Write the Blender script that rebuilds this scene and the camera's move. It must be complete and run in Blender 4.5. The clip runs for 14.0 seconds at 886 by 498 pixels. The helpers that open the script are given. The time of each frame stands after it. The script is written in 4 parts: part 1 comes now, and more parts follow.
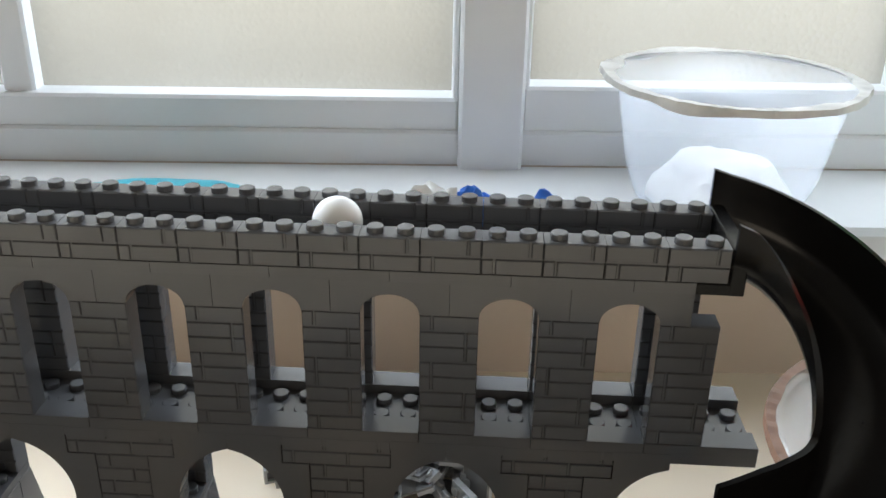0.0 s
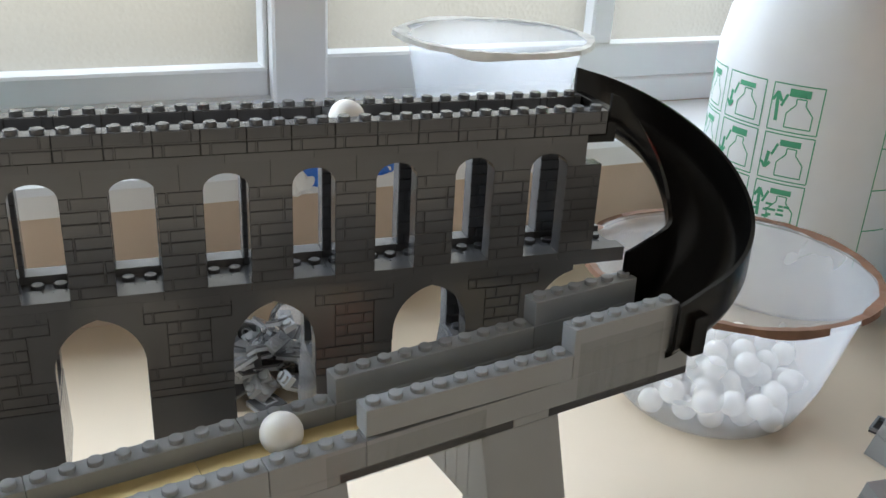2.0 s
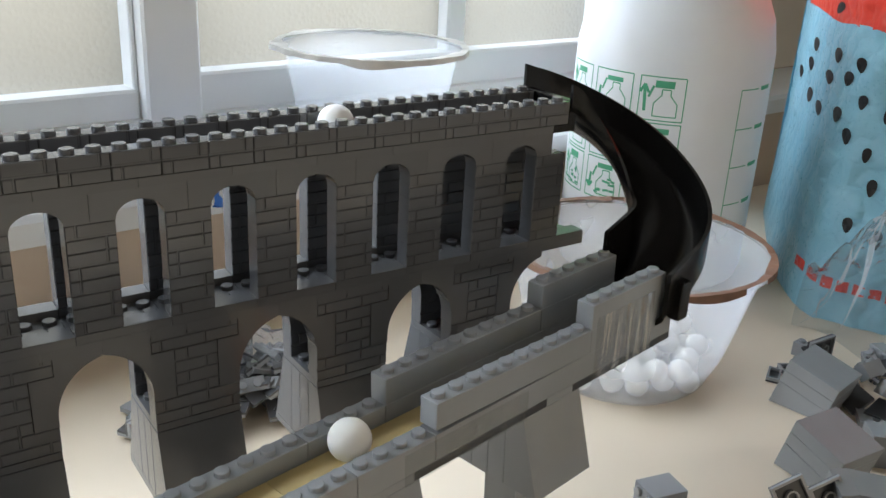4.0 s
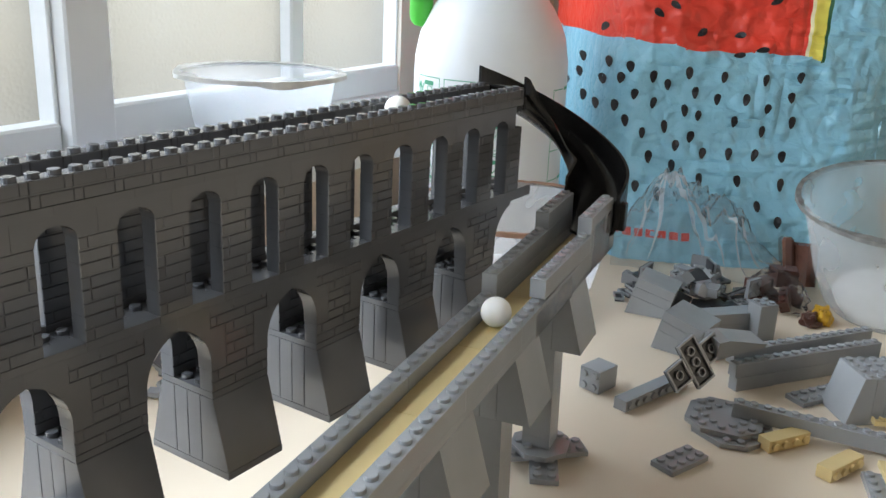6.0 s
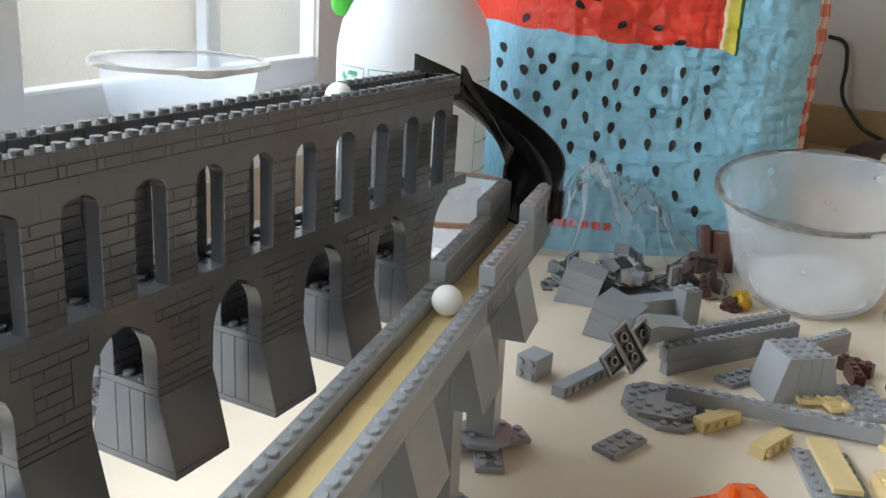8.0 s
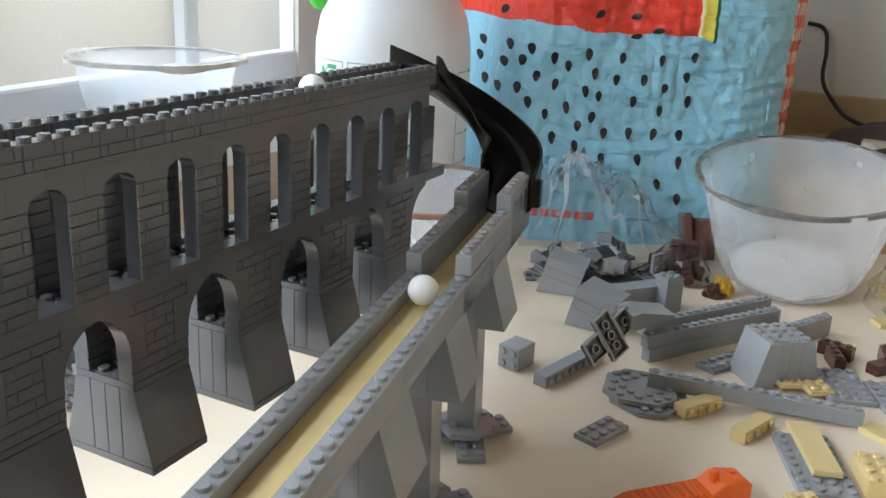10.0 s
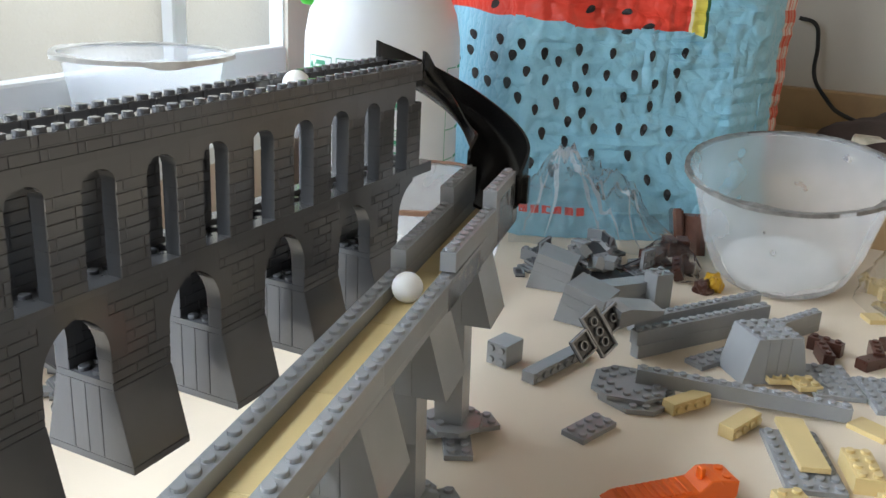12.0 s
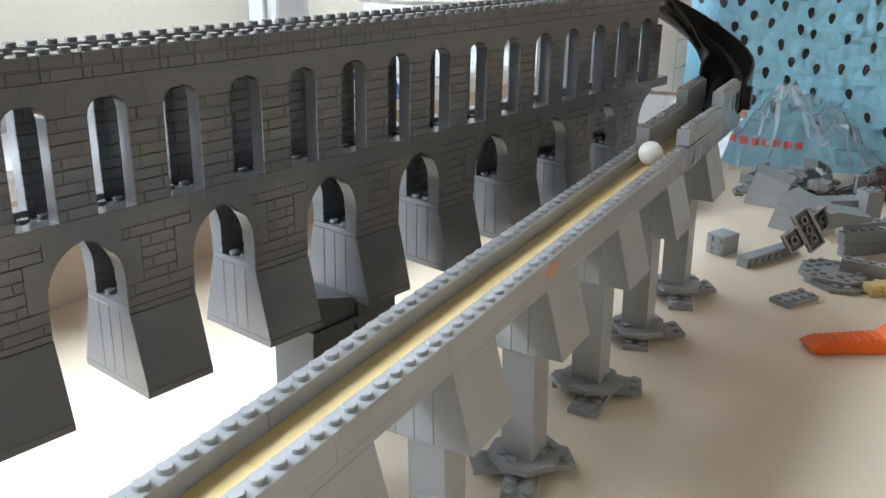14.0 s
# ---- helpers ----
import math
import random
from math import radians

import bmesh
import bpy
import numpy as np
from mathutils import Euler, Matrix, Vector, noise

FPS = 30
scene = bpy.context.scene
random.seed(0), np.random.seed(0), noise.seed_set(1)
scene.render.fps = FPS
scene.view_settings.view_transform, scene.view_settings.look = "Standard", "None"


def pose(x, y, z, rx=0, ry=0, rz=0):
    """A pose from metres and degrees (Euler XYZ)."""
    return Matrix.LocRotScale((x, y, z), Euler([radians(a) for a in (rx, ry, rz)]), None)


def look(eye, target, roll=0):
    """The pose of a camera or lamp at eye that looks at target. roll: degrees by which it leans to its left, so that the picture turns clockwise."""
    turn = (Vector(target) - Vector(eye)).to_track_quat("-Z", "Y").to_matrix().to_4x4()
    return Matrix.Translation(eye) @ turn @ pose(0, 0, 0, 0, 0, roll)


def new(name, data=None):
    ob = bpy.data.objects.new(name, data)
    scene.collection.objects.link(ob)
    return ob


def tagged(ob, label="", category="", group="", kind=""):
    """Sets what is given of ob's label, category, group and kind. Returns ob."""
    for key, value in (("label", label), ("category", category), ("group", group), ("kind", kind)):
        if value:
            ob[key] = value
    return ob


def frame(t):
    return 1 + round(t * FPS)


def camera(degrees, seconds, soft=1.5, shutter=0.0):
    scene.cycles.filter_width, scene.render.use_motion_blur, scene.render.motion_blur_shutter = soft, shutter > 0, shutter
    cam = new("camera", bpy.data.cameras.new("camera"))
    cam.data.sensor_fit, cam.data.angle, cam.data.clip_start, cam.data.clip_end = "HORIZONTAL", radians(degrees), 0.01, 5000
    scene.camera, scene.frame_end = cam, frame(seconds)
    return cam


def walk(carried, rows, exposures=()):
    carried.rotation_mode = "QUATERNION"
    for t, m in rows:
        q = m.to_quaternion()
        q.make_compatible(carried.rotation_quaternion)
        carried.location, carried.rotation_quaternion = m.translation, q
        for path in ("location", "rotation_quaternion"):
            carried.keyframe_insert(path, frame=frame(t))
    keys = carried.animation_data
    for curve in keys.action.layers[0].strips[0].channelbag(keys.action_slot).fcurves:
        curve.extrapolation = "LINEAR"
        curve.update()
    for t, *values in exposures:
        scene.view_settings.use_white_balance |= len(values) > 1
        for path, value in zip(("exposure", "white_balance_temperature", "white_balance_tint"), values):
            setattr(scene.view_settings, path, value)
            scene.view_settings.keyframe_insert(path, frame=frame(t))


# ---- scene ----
cam = camera(51.8, 14.0, soft=1.5)
walk(cam, [
    (0, look((-0.0640, -0.2140, 0.2910), (-0.0767, 0.0582, 0.1656), 1.1)),
    (0.5, look((-0.0630, -0.2410, 0.2970), (-0.0507, 0.0304, 0.1695), 0.9)),
    (1, look((-0.0940, -0.2530, 0.2910), (-0.0337, 0.0144, 0.1692), 2.9)),
    (1.5, look((-0.1490, -0.2840, 0.2810), (-0.0626, -0.0233, 0.1606), 3.3)),
    (2, look((-0.1850, -0.3150, 0.2870), (-0.0891, -0.0570, 0.1674), 3.1)),
    (2.5, look((-0.1890, -0.3220, 0.2860), (-0.0901, -0.0650, 0.1669), 2.9)),
    (3, look((-0.1890, -0.3080, 0.2810), (-0.0786, -0.0554, 0.1625), 3.5)),
    (3.2, look((-0.1910, -0.3020, 0.2790), (-0.0715, -0.0534, 0.1610), 3.6)),
    (5.5, look((-0.4641, -0.2709, 0.2748), (-0.2380, -0.0964, 0.1830), 1.6)),
    (6, look((-0.4802, -0.2634, 0.2685), (-0.2417, -0.1063, 0.1767), 2.6)),
    (6.5, look((-0.4866, -0.2428, 0.2609), (-0.2369, -0.1033, 0.1704), 3.6)),
    (7, look((-0.4860, -0.2396, 0.2622), (-0.2332, -0.1069, 0.1704), 3.7)),
    (7.5, look((-0.4862, -0.2406, 0.2623), (-0.2321, -0.1099, 0.1708), 3.7)),
    (8, look((-0.4870, -0.2439, 0.2625), (-0.2326, -0.1140, 0.1710), 3.7)),
    (8.5, look((-0.4871, -0.2463, 0.2626), (-0.2320, -0.1179, 0.1706), 3.5)),
    (11, look((-0.4806, -0.2506, 0.2598), (-0.2252, -0.1241, 0.1661), 2.7)),
    (11.5, look((-0.4793, -0.2505, 0.2603), (-0.2237, -0.1248, 0.1661), 2.8)),
    (12, look((-0.4796, -0.2532, 0.2604), (-0.2237, -0.1281, 0.1662), 2.8)),
    (12.5, look((-0.4855, -0.2594, 0.2561), (-0.2297, -0.1349, 0.1610), 2.9)),
    (13, look((-0.5088, -0.2677, 0.2463), (-0.2655, -0.1234, 0.1463), 1.6)),
    (13.5, look((-0.5450, -0.2940, 0.2330), (-0.3268, -0.1164, 0.1290), 0.5)),
    (14, look((-0.6179, -0.3105, 0.2424), (-0.4009, -0.1306, 0.1399), 1.1)),
], [(0, -0.28), (1.0, -0.35), (1.5, -0.42), (3.2, -0.42), (5.3, -0.35), (12.5, -0.33), (13.5, 0.15), (14, -0.15)])
# path end
# ---------------------------------------------------------------- light
T = 0.195          # height of the stud plane of the upper track
MM = 0.001
world = bpy.data.worlds.new("world")
world.use_nodes = True
scene.world = world
wn = world.node_tree
sky = wn.nodes.new("ShaderNodeTexSky")
sky.sky_type = 'NISHITA'
sky.sun_disc = False
sky.sun_elevation = radians(38)
sky.sun_rotation = radians(20)
wn.links.new(sky.outputs["Color"], wn.nodes["Background"].inputs["Color"])
wn.nodes["Background"].inputs["Strength"].default_value = 0.1


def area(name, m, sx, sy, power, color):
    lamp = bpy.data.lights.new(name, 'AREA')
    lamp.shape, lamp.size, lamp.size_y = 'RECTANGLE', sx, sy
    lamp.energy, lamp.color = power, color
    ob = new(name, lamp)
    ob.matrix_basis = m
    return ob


WIN_Y = 0.316      # plane of the window glass
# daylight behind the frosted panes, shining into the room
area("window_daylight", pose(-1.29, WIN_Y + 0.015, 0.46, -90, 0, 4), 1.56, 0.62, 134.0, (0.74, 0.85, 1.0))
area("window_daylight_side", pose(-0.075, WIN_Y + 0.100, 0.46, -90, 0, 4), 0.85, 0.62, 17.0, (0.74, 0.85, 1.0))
# added warm fill from the room side, behind the camera; its source is unseen
area("room_fill", pose(0.1, -2.58, 0.75, 90, 0, 0), 1.2, 1.0, 9.5, (1.0, 0.86, 0.67))

# ---------------------------------------------------------------- materials


def material(name, color, rough=0.5, metal=0.0, var=0.12, scale=40.0, bump=0.05, bscale=400.0, spec=0.5,
             trans=0.0, alpha=1.0, subsurface=0.0, coat=0.0):
    m = bpy.data.materials.new(name)
    m.use_nodes = True
    nt = m.node_tree
    p = nt.nodes["Principled BSDF"]
    tc = nt.nodes.new("ShaderNodeTexCoord")
    n1 = nt.nodes.new("ShaderNodeTexNoise")
    n1.inputs["Scale"].default_value = scale
    n1.inputs["Detail"].default_value = 5
    n2 = nt.nodes.new("ShaderNodeTexNoise")
    n2.inputs["Scale"].default_value = bscale
    n2.inputs["Detail"].default_value = 4
    info = nt.nodes.new("ShaderNodeObjectInfo")
    nt.links.new(tc.outputs["Object"], n1.inputs["Vector"])
    nt.links.new(tc.outputs["Object"], n2.inputs["Vector"])
    add = nt.nodes.new("ShaderNodeMath")
    add.operation = 'MULTIPLY_ADD'
    nt.links.new(info.outputs["Random"], add.inputs[0])
    add.inputs[1].default_value = 0.35
    nt.links.new(n1.outputs["Fac"], add.inputs[2])
    ramp = nt.nodes.new("ShaderNodeMapRange")
    ramp.inputs["From Min"].default_value = 0.3
    ramp.inputs["From Max"].default_value = 1.0
    ramp.inputs["To Min"].default_value = 1.0 - var
    ramp.inputs["To Max"].default_value = 1.0 + var
    nt.links.new(add.outputs[0], ramp.inputs["Value"])
    mul = nt.nodes.new("ShaderNodeVectorMath")
    mul.operation = 'SCALE'
    mul.inputs[0].default_value = color
    nt.links.new(ramp.outputs["Result"], mul.inputs["Scale"])
    nt.links.new(mul.outputs["Vector"], p.inputs["Base Color"])
    rr = nt.nodes.new("ShaderNodeMapRange")
    rr.inputs["To Min"].default_value = max(0.02, rough - min(0.1, 0.3 * rough))
    rr.inputs["To Max"].default_value = min(1.0, rough + min(0.1, 0.3 * rough))
    nt.links.new(n2.outputs["Fac"], rr.inputs["Value"])
    nt.links.new(rr.outputs["Result"], p.inputs["Roughness"])
    if bump:
        b = nt.nodes.new("ShaderNodeBump")
        b.inputs["Strength"].default_value = bump
        b.inputs["Distance"].default_value = 0.001
        nt.links.new(n2.outputs["Fac"], b.inputs["Height"])
        nt.links.new(b.outputs["Normal"], p.inputs["Normal"])
    p.inputs["Metallic"].default_value = metal
    p.inputs["Specular IOR Level"].default_value = spec
    p.inputs["Transmission Weight"].default_value = trans
    p.inputs["Alpha"].default_value = alpha
    p.inputs["Coat Weight"].default_value = coat
    if subsurface:
        p.inputs["Subsurface Weight"].default_value = subsurface
        p.inputs["Subsurface Radius"].default_value = (0.004, 0.004, 0.003)
    return m


GREY = material("grey_abs", (0.295, 0.302, 0.308), 0.24, var=0.07, bump=0.008, bscale=900.0, spec=0.5, coat=0.1)
STONE = material("masonry_grey_abs", (0.096, 0.096, 0.098), 0.2, var=0.09, bump=0.01, bscale=900.0, spec=0.6, coat=0.2)
# also paints the shade inside upturned grey plates
DARK = material("dark_grey_abs", (0.035, 0.036, 0.038), 0.35, var=0.1, bump=0.01)
TAN = material("tan_abs", (0.68, 0.52, 0.24), 0.35, var=0.06, bump=0.01)
BLACK = material("black_abs", (0.006, 0.0055, 0.005), 0.24, var=0.1, bump=0.0, spec=0.3)
ORANGE = material("orange_abs", (0.85, 0.14, 0.01), 0.32, var=0.05, bump=0.01)
BROWN = material("brown_abs", (0.075, 0.028, 0.018), 0.3, var=0.1, bump=0.01)
WHITEBALL = material("white_ball", (0.86, 0.84, 0.78), 0.42, var=0.05, bump=0.06, subsurface=0.2)
TABLE = material("cream_laminate", (0.76, 0.645, 0.495), 0.42, var=0.06, scale=9.0, bump=0.03, bscale=900.0)
PAINT = material("white_gloss_paint", (0.76, 0.77, 0.77), 0.38, var=0.05, scale=14.0, bump=0.12, bscale=160.0)
PLASTER = material("cream_plaster", (0.66, 0.6, 0.52), 0.8, var=0.06, scale=8.0, bump=0.2, bscale=220.0)
BEIGE = material("beige_wall_paint", (0.56, 0.45, 0.35), 0.75, var=0.1, scale=10.0, bump=0.2, bscale=200.0)
# for walls and ceiling out of view, kept dark to hold back bounced light
CEIL = material("dark_room_shell", (0.12, 0.105, 0.086), 0.85, var=0.03, scale=4.0, bump=0.1, bscale=90.0)
FLOORM = material("brown_floor", (0.3, 0.22, 0.15), 0.5, var=0.2, scale=6.0, bump=0.1)
GREEN = material("green_print", (0.08, 0.4, 0.22), 0.5, var=0.1)
GREENCAP = material("green_cap", (0.09, 0.6, 0.06), 0.35, var=0.05)
JUGM = material("white_hdpe", (0.84, 0.86, 0.87), 0.36, var=0.03, bump=0.05, subsurface=0.15)
def creased(name, color, rough, strength):
    """Coated woven plastic: soft crumple, sharp crease lines and a fine weave."""
    m = material(name, color, rough, var=0.1, scale=22.0, bump=0.0)
    nt = m.node_tree
    p = nt.nodes["Principled BSDF"]
    tc = nt.nodes.new("ShaderNodeTexCoord")
    warp = nt.nodes.new("ShaderNodeTexNoise")
    warp.inputs["Scale"].default_value = 14.0
    nt.links.new(tc.outputs["Object"], warp.inputs["Vector"])
    mixv = nt.nodes.new("ShaderNodeVectorMath")
    mixv.operation = 'MULTIPLY_ADD'
    mixv.inputs[1].default_value = (0.03, 0.03, 0.03)
    nt.links.new(warp.outputs["Color"], mixv.inputs[0])
    nt.links.new(tc.outputs["Object"], mixv.inputs[2])
    normal = None
    for scale, amount, dist in ((26.0, strength, 0.004), (70.0, strength * 1.3, 0.002)):
        v = nt.nodes.new("ShaderNodeTexVoronoi")
        v.feature = 'DISTANCE_TO_EDGE'
        v.inputs["Scale"].default_value = scale
        nt.links.new(mixv.outputs[0], v.inputs["Vector"])
        r = nt.nodes.new("ShaderNodeMapRange")
        r.inputs["From Max"].default_value = 0.22
        nt.links.new(v.outputs["Distance"], r.inputs["Value"])
        b = nt.nodes.new("ShaderNodeBump")
        b.inputs["Strength"].default_value = amount
        b.inputs["Distance"].default_value = dist
        nt.links.new(r.outputs["Result"], b.inputs["Height"])
        if normal:
            nt.links.new(normal, b.inputs["Normal"])
        normal = b.outputs["Normal"]
    nt.links.new(normal, p.inputs["Normal"])
    return m


RED = creased("watermelon_red", (0.74, 0.055, 0.03), 0.36, 0.2)
CYAN = creased("light_blue_bag", (0.27, 0.54, 0.66), 0.3, 0.22)
SEED = material("black_seed_print", (0.012, 0.011, 0.012), 0.4, var=0.1)
YELLOW = material("yellow_rind", (0.82, 0.7, 0.12), 0.4, var=0.05)
RIND = material("dark_green_rind", (0.02, 0.1, 0.04), 0.4, var=0.1)
WOOD = material("tan_board", (0.42, 0.27, 0.13), 0.5, var=0.2, scale=30.0, bump=0.1)
LABEL = material("torn_label_brown", (0.19, 0.1, 0.06), 0.6, var=0.4, scale=90.0, bump=0.3)
TISSUE = material("white_residue", (0.88, 0.88, 0.86), 0.8, var=0.04, bump=0.3)
STAIN = material("reddish_smear", (0.45, 0.24, 0.18), 0.4, var=0.2)
BLUE = material("blue_wrapper", (0.03, 0.16, 0.6), 0.3, var=0.2)
CABLE = material("black_cable", (0.015, 0.015, 0.015), 0.5)
TEAL = material("teal_wrapper", (0.05, 0.45, 0.55), 0.35, var=0.15)


def tubplastic(name, color, opac):
    m = bpy.data.materials.new(name)
    m.use_nodes = True
    nt = m.node_tree
    p = nt.nodes["Principled BSDF"]
    p.inputs["Base Color"].default_value = (*color, 1)
    p.inputs["Roughness"].default_value = 0.25
    tr = nt.nodes.new("ShaderNodeBsdfTransparent")
    tl = nt.nodes.new("ShaderNodeBsdfTranslucent")
    tl.inputs["Color"].default_value = (*color, 1)
    noise_t = nt.nodes.new("ShaderNodeTexNoise")
    noise_t.inputs["Scale"].default_value = 30
    tc = nt.nodes.new("ShaderNodeTexCoord")
    nt.links.new(tc.outputs["Object"], noise_t.inputs["Vector"])
    mr = nt.nodes.new("ShaderNodeMapRange")
    mr.inputs["To Min"].default_value = opac - 0.04
    mr.inputs["To Max"].default_value = opac + 0.04
    nt.links.new(noise_t.outputs["Fac"], mr.inputs["Value"])
    m1 = nt.nodes.new("ShaderNodeMixShader")
    m1.inputs["Fac"].default_value = 0.5
    nt.links.new(p.outputs[0], m1.inputs[1])
    nt.links.new(tl.outputs[0], m1.inputs[2])
    m2 = nt.nodes.new("ShaderNodeMixShader")
    nt.links.new(mr.outputs["Result"], m2.inputs["Fac"])
    nt.links.new(tr.outputs[0], m2.inputs[1])
    nt.links.new(m1.outputs[0], m2.inputs[2])
    nt.links.new(m2.outputs[0], nt.nodes["Material Output"].inputs["Surface"])
    return m


TUB = tubplastic("translucent_tub", (0.82, 0.84, 0.88), 0.28)


def frosted():
    m = bpy.data.materials.new("frosted_glass")
    m.use_nodes = True
    nt = m.node_tree
    out = nt.nodes["Material Output"]
    nt.nodes.remove(nt.nodes["Principled BSDF"])
    tl = nt.nodes.new("ShaderNodeBsdfTranslucent")
    gl = nt.nodes.new("ShaderNodeBsdfGlossy")
    gl.inputs["Roughness"].default_value = 0.35
    mix = nt.nodes.new("ShaderNodeMixShader")
    mix.inputs["Fac"].default_value = 0.06
    tc = nt.nodes.new("ShaderNodeTexCoord")
    v = nt.nodes.new("ShaderNodeTexVoronoi")
    v.inputs["Scale"].default_value = 240
    n = nt.nodes.new("ShaderNodeTexNoise")
    n.inputs["Scale"].default_value = 4.0
    nt.links.new(tc.outputs["Object"], v.inputs["Vector"])
    nt.links.new(tc.outputs["Object"], n.inputs["Vector"])
    ramp = nt.nodes.new("ShaderNodeValToRGB")
    ramp.color_ramp.elements[0].position = 0.35
    ramp.color_ramp.elements[0].color = (0.325, 0.3, 0.255, 1)
    ramp.color_ramp.elements[1].position = 0.65
    ramp.color_ramp.elements[1].color = (0.345, 0.325, 0.285, 1)
    nt.links.new(n.outputs["Fac"], ramp.inputs["Fac"])
    nt.links.new(ramp.outputs["Color"], tl.inputs["Color"])
    b = nt.nodes.new("ShaderNodeBump")
    b.inputs["Strength"].default_value = 0.35
    b.inputs["Distance"].default_value = 0.002
    nt.links.new(v.outputs["Distance"], b.inputs["Height"])
    nt.links.new(b.outputs["Normal"], tl.inputs["Normal"])
    nt.links.new(b.outputs["Normal"], gl.inputs["Normal"])
    nt.links.new(tl.outputs[0], mix.inputs[1])
    nt.links.new(gl.outputs[0], mix.inputs[2])
    nt.links.new(mix.outputs[0], out.inputs["Surface"])
    return m


FROST = frosted()

# ---------------------------------------------------------------- mesh helpers (millimetres in, metres out)


def smooth(me):
    for poly in me.polygons:
        poly.use_smooth = True


def mesh(name, bm, mat, soft=False):
    me = bpy.data.meshes.new(name)
    bmesh.ops.recalc_face_normals(bm, faces=bm.faces)
    bmesh.ops.scale(bm, vec=(MM, MM, MM), verts=bm.verts)
    bm.to_mesh(me)
    bm.free()
    for m in (mat if isinstance(mat, (list, tuple)) else [mat]):
        me.materials.append(m)
    if soft:
        smooth(me)
        me.set_sharp_from_angle(angle=radians(35))
    return me


def part(name, bm, mat, parent, label="", soft=False, m=None):
    me = bm if isinstance(bm, bpy.types.Mesh) else mesh(name, bm, mat, soft)
    ob = new(name, me)
    ob.parent = parent
    if m is not None:
        ob.matrix_basis = m
    if label:
        tagged(ob, label)
    return ob


def thing(name, m, label, category, group="", kind=""):
    ob = new(name)
    ob.empty_display_size = 0.01
    ob.matrix_basis = m
    return tagged(ob, label, category, group, kind)


def solid(name, bm, mat, m, label="", category="", group="", kind="", soft=False):
    ob = new(name, bm if isinstance(bm, bpy.types.Mesh) else mesh(name, bm, mat, soft))
    ob.matrix_basis = m
    return tagged(ob, label, category, group, kind)


def at(x, y, z, rx=0, ry=0, rz=0):
    """A pose from millimetres and degrees."""
    return pose(x * MM, y * MM, z * MM, rx, ry, rz)


def box(bm, x0, x1, y0, y1, z0, z1, mi=0):
    v = [bm.verts.new(p) for p in ((x0, y0, z0), (x1, y0, z0), (x1, y1, z0), (x0, y1, z0),
                                   (x0, y0, z1), (x1, y0, z1), (x1, y1, z1), (x0, y1, z1))]
    for f in ((0, 3, 2, 1), (4, 5, 6, 7), (0, 1, 5, 4), (1, 2, 6, 5), (2, 3, 7, 6), (3, 0, 4, 7)):
        bm.faces.new([v[i] for i in f]).material_index = mi
    return v


def bevelbox(bm, x0, x1, y0, y1, z0, z1, r=0.25):
    """Box with its top and upright edges broken."""
    def ring(d, z):
        return [bm.verts.new(p) for p in ((x0 + d + r, y0 + d, z), (x1 - d - r, y0 + d, z), (x1 - d, y0 + d + r, z), (x1 - d, y1 - d - r, z),
                                          (x1 - d - r, y1 - d, z), (x0 + d + r, y1 - d, z), (x0 + d, y1 - d - r, z), (x0 + d, y0 + d + r, z))]
    a, b, c = ring(0, z0), ring(0, z1 - r), ring(r * 0.8, z1)
    for lo, hi in ((a, b), (b, c)):
        for i in range(8):
            bm.faces.new((lo[i], lo[(i + 1) % 8], hi[(i + 1) % 8], hi[i]))
    bm.faces.new(c)
    bm.faces.new(a[::-1])


def stud(bm, x, y, z, r=2.4, h=1.7, n=14):
    ring = [[bm.verts.new((x + q * math.cos(2 * math.pi * i / n), y + q * math.sin(2 * math.pi * i / n), zz)) for i in range(n)]
            for q, zz in ((r, z), (r, z + h - 0.25), (r - 0.25, z + h))]
    for lo, hi in zip(ring, ring[1:]):
        for i in range(n):
            bm.faces.new((lo[i], lo[(i + 1) % n], hi[(i + 1) % n], hi[i]))
    bm.faces.new(ring[2])


def brick(nx, ny, h, studs=True, gap=0.1, skip=None):
    """Plain toy brick of nx by ny studs, h mm high, from the origin corner."""
    bm = bmesh.new()
    bevelbox(bm, gap, nx * 8 - gap, gap, ny * 8 - gap, 0.04, h)
    if studs:
        for i in range(nx):
            for j in range(ny):
                if not (skip and skip(i, j)):
                    stud(bm, 4 + 8 * i, 4 + 8 * j, h)
    return bm


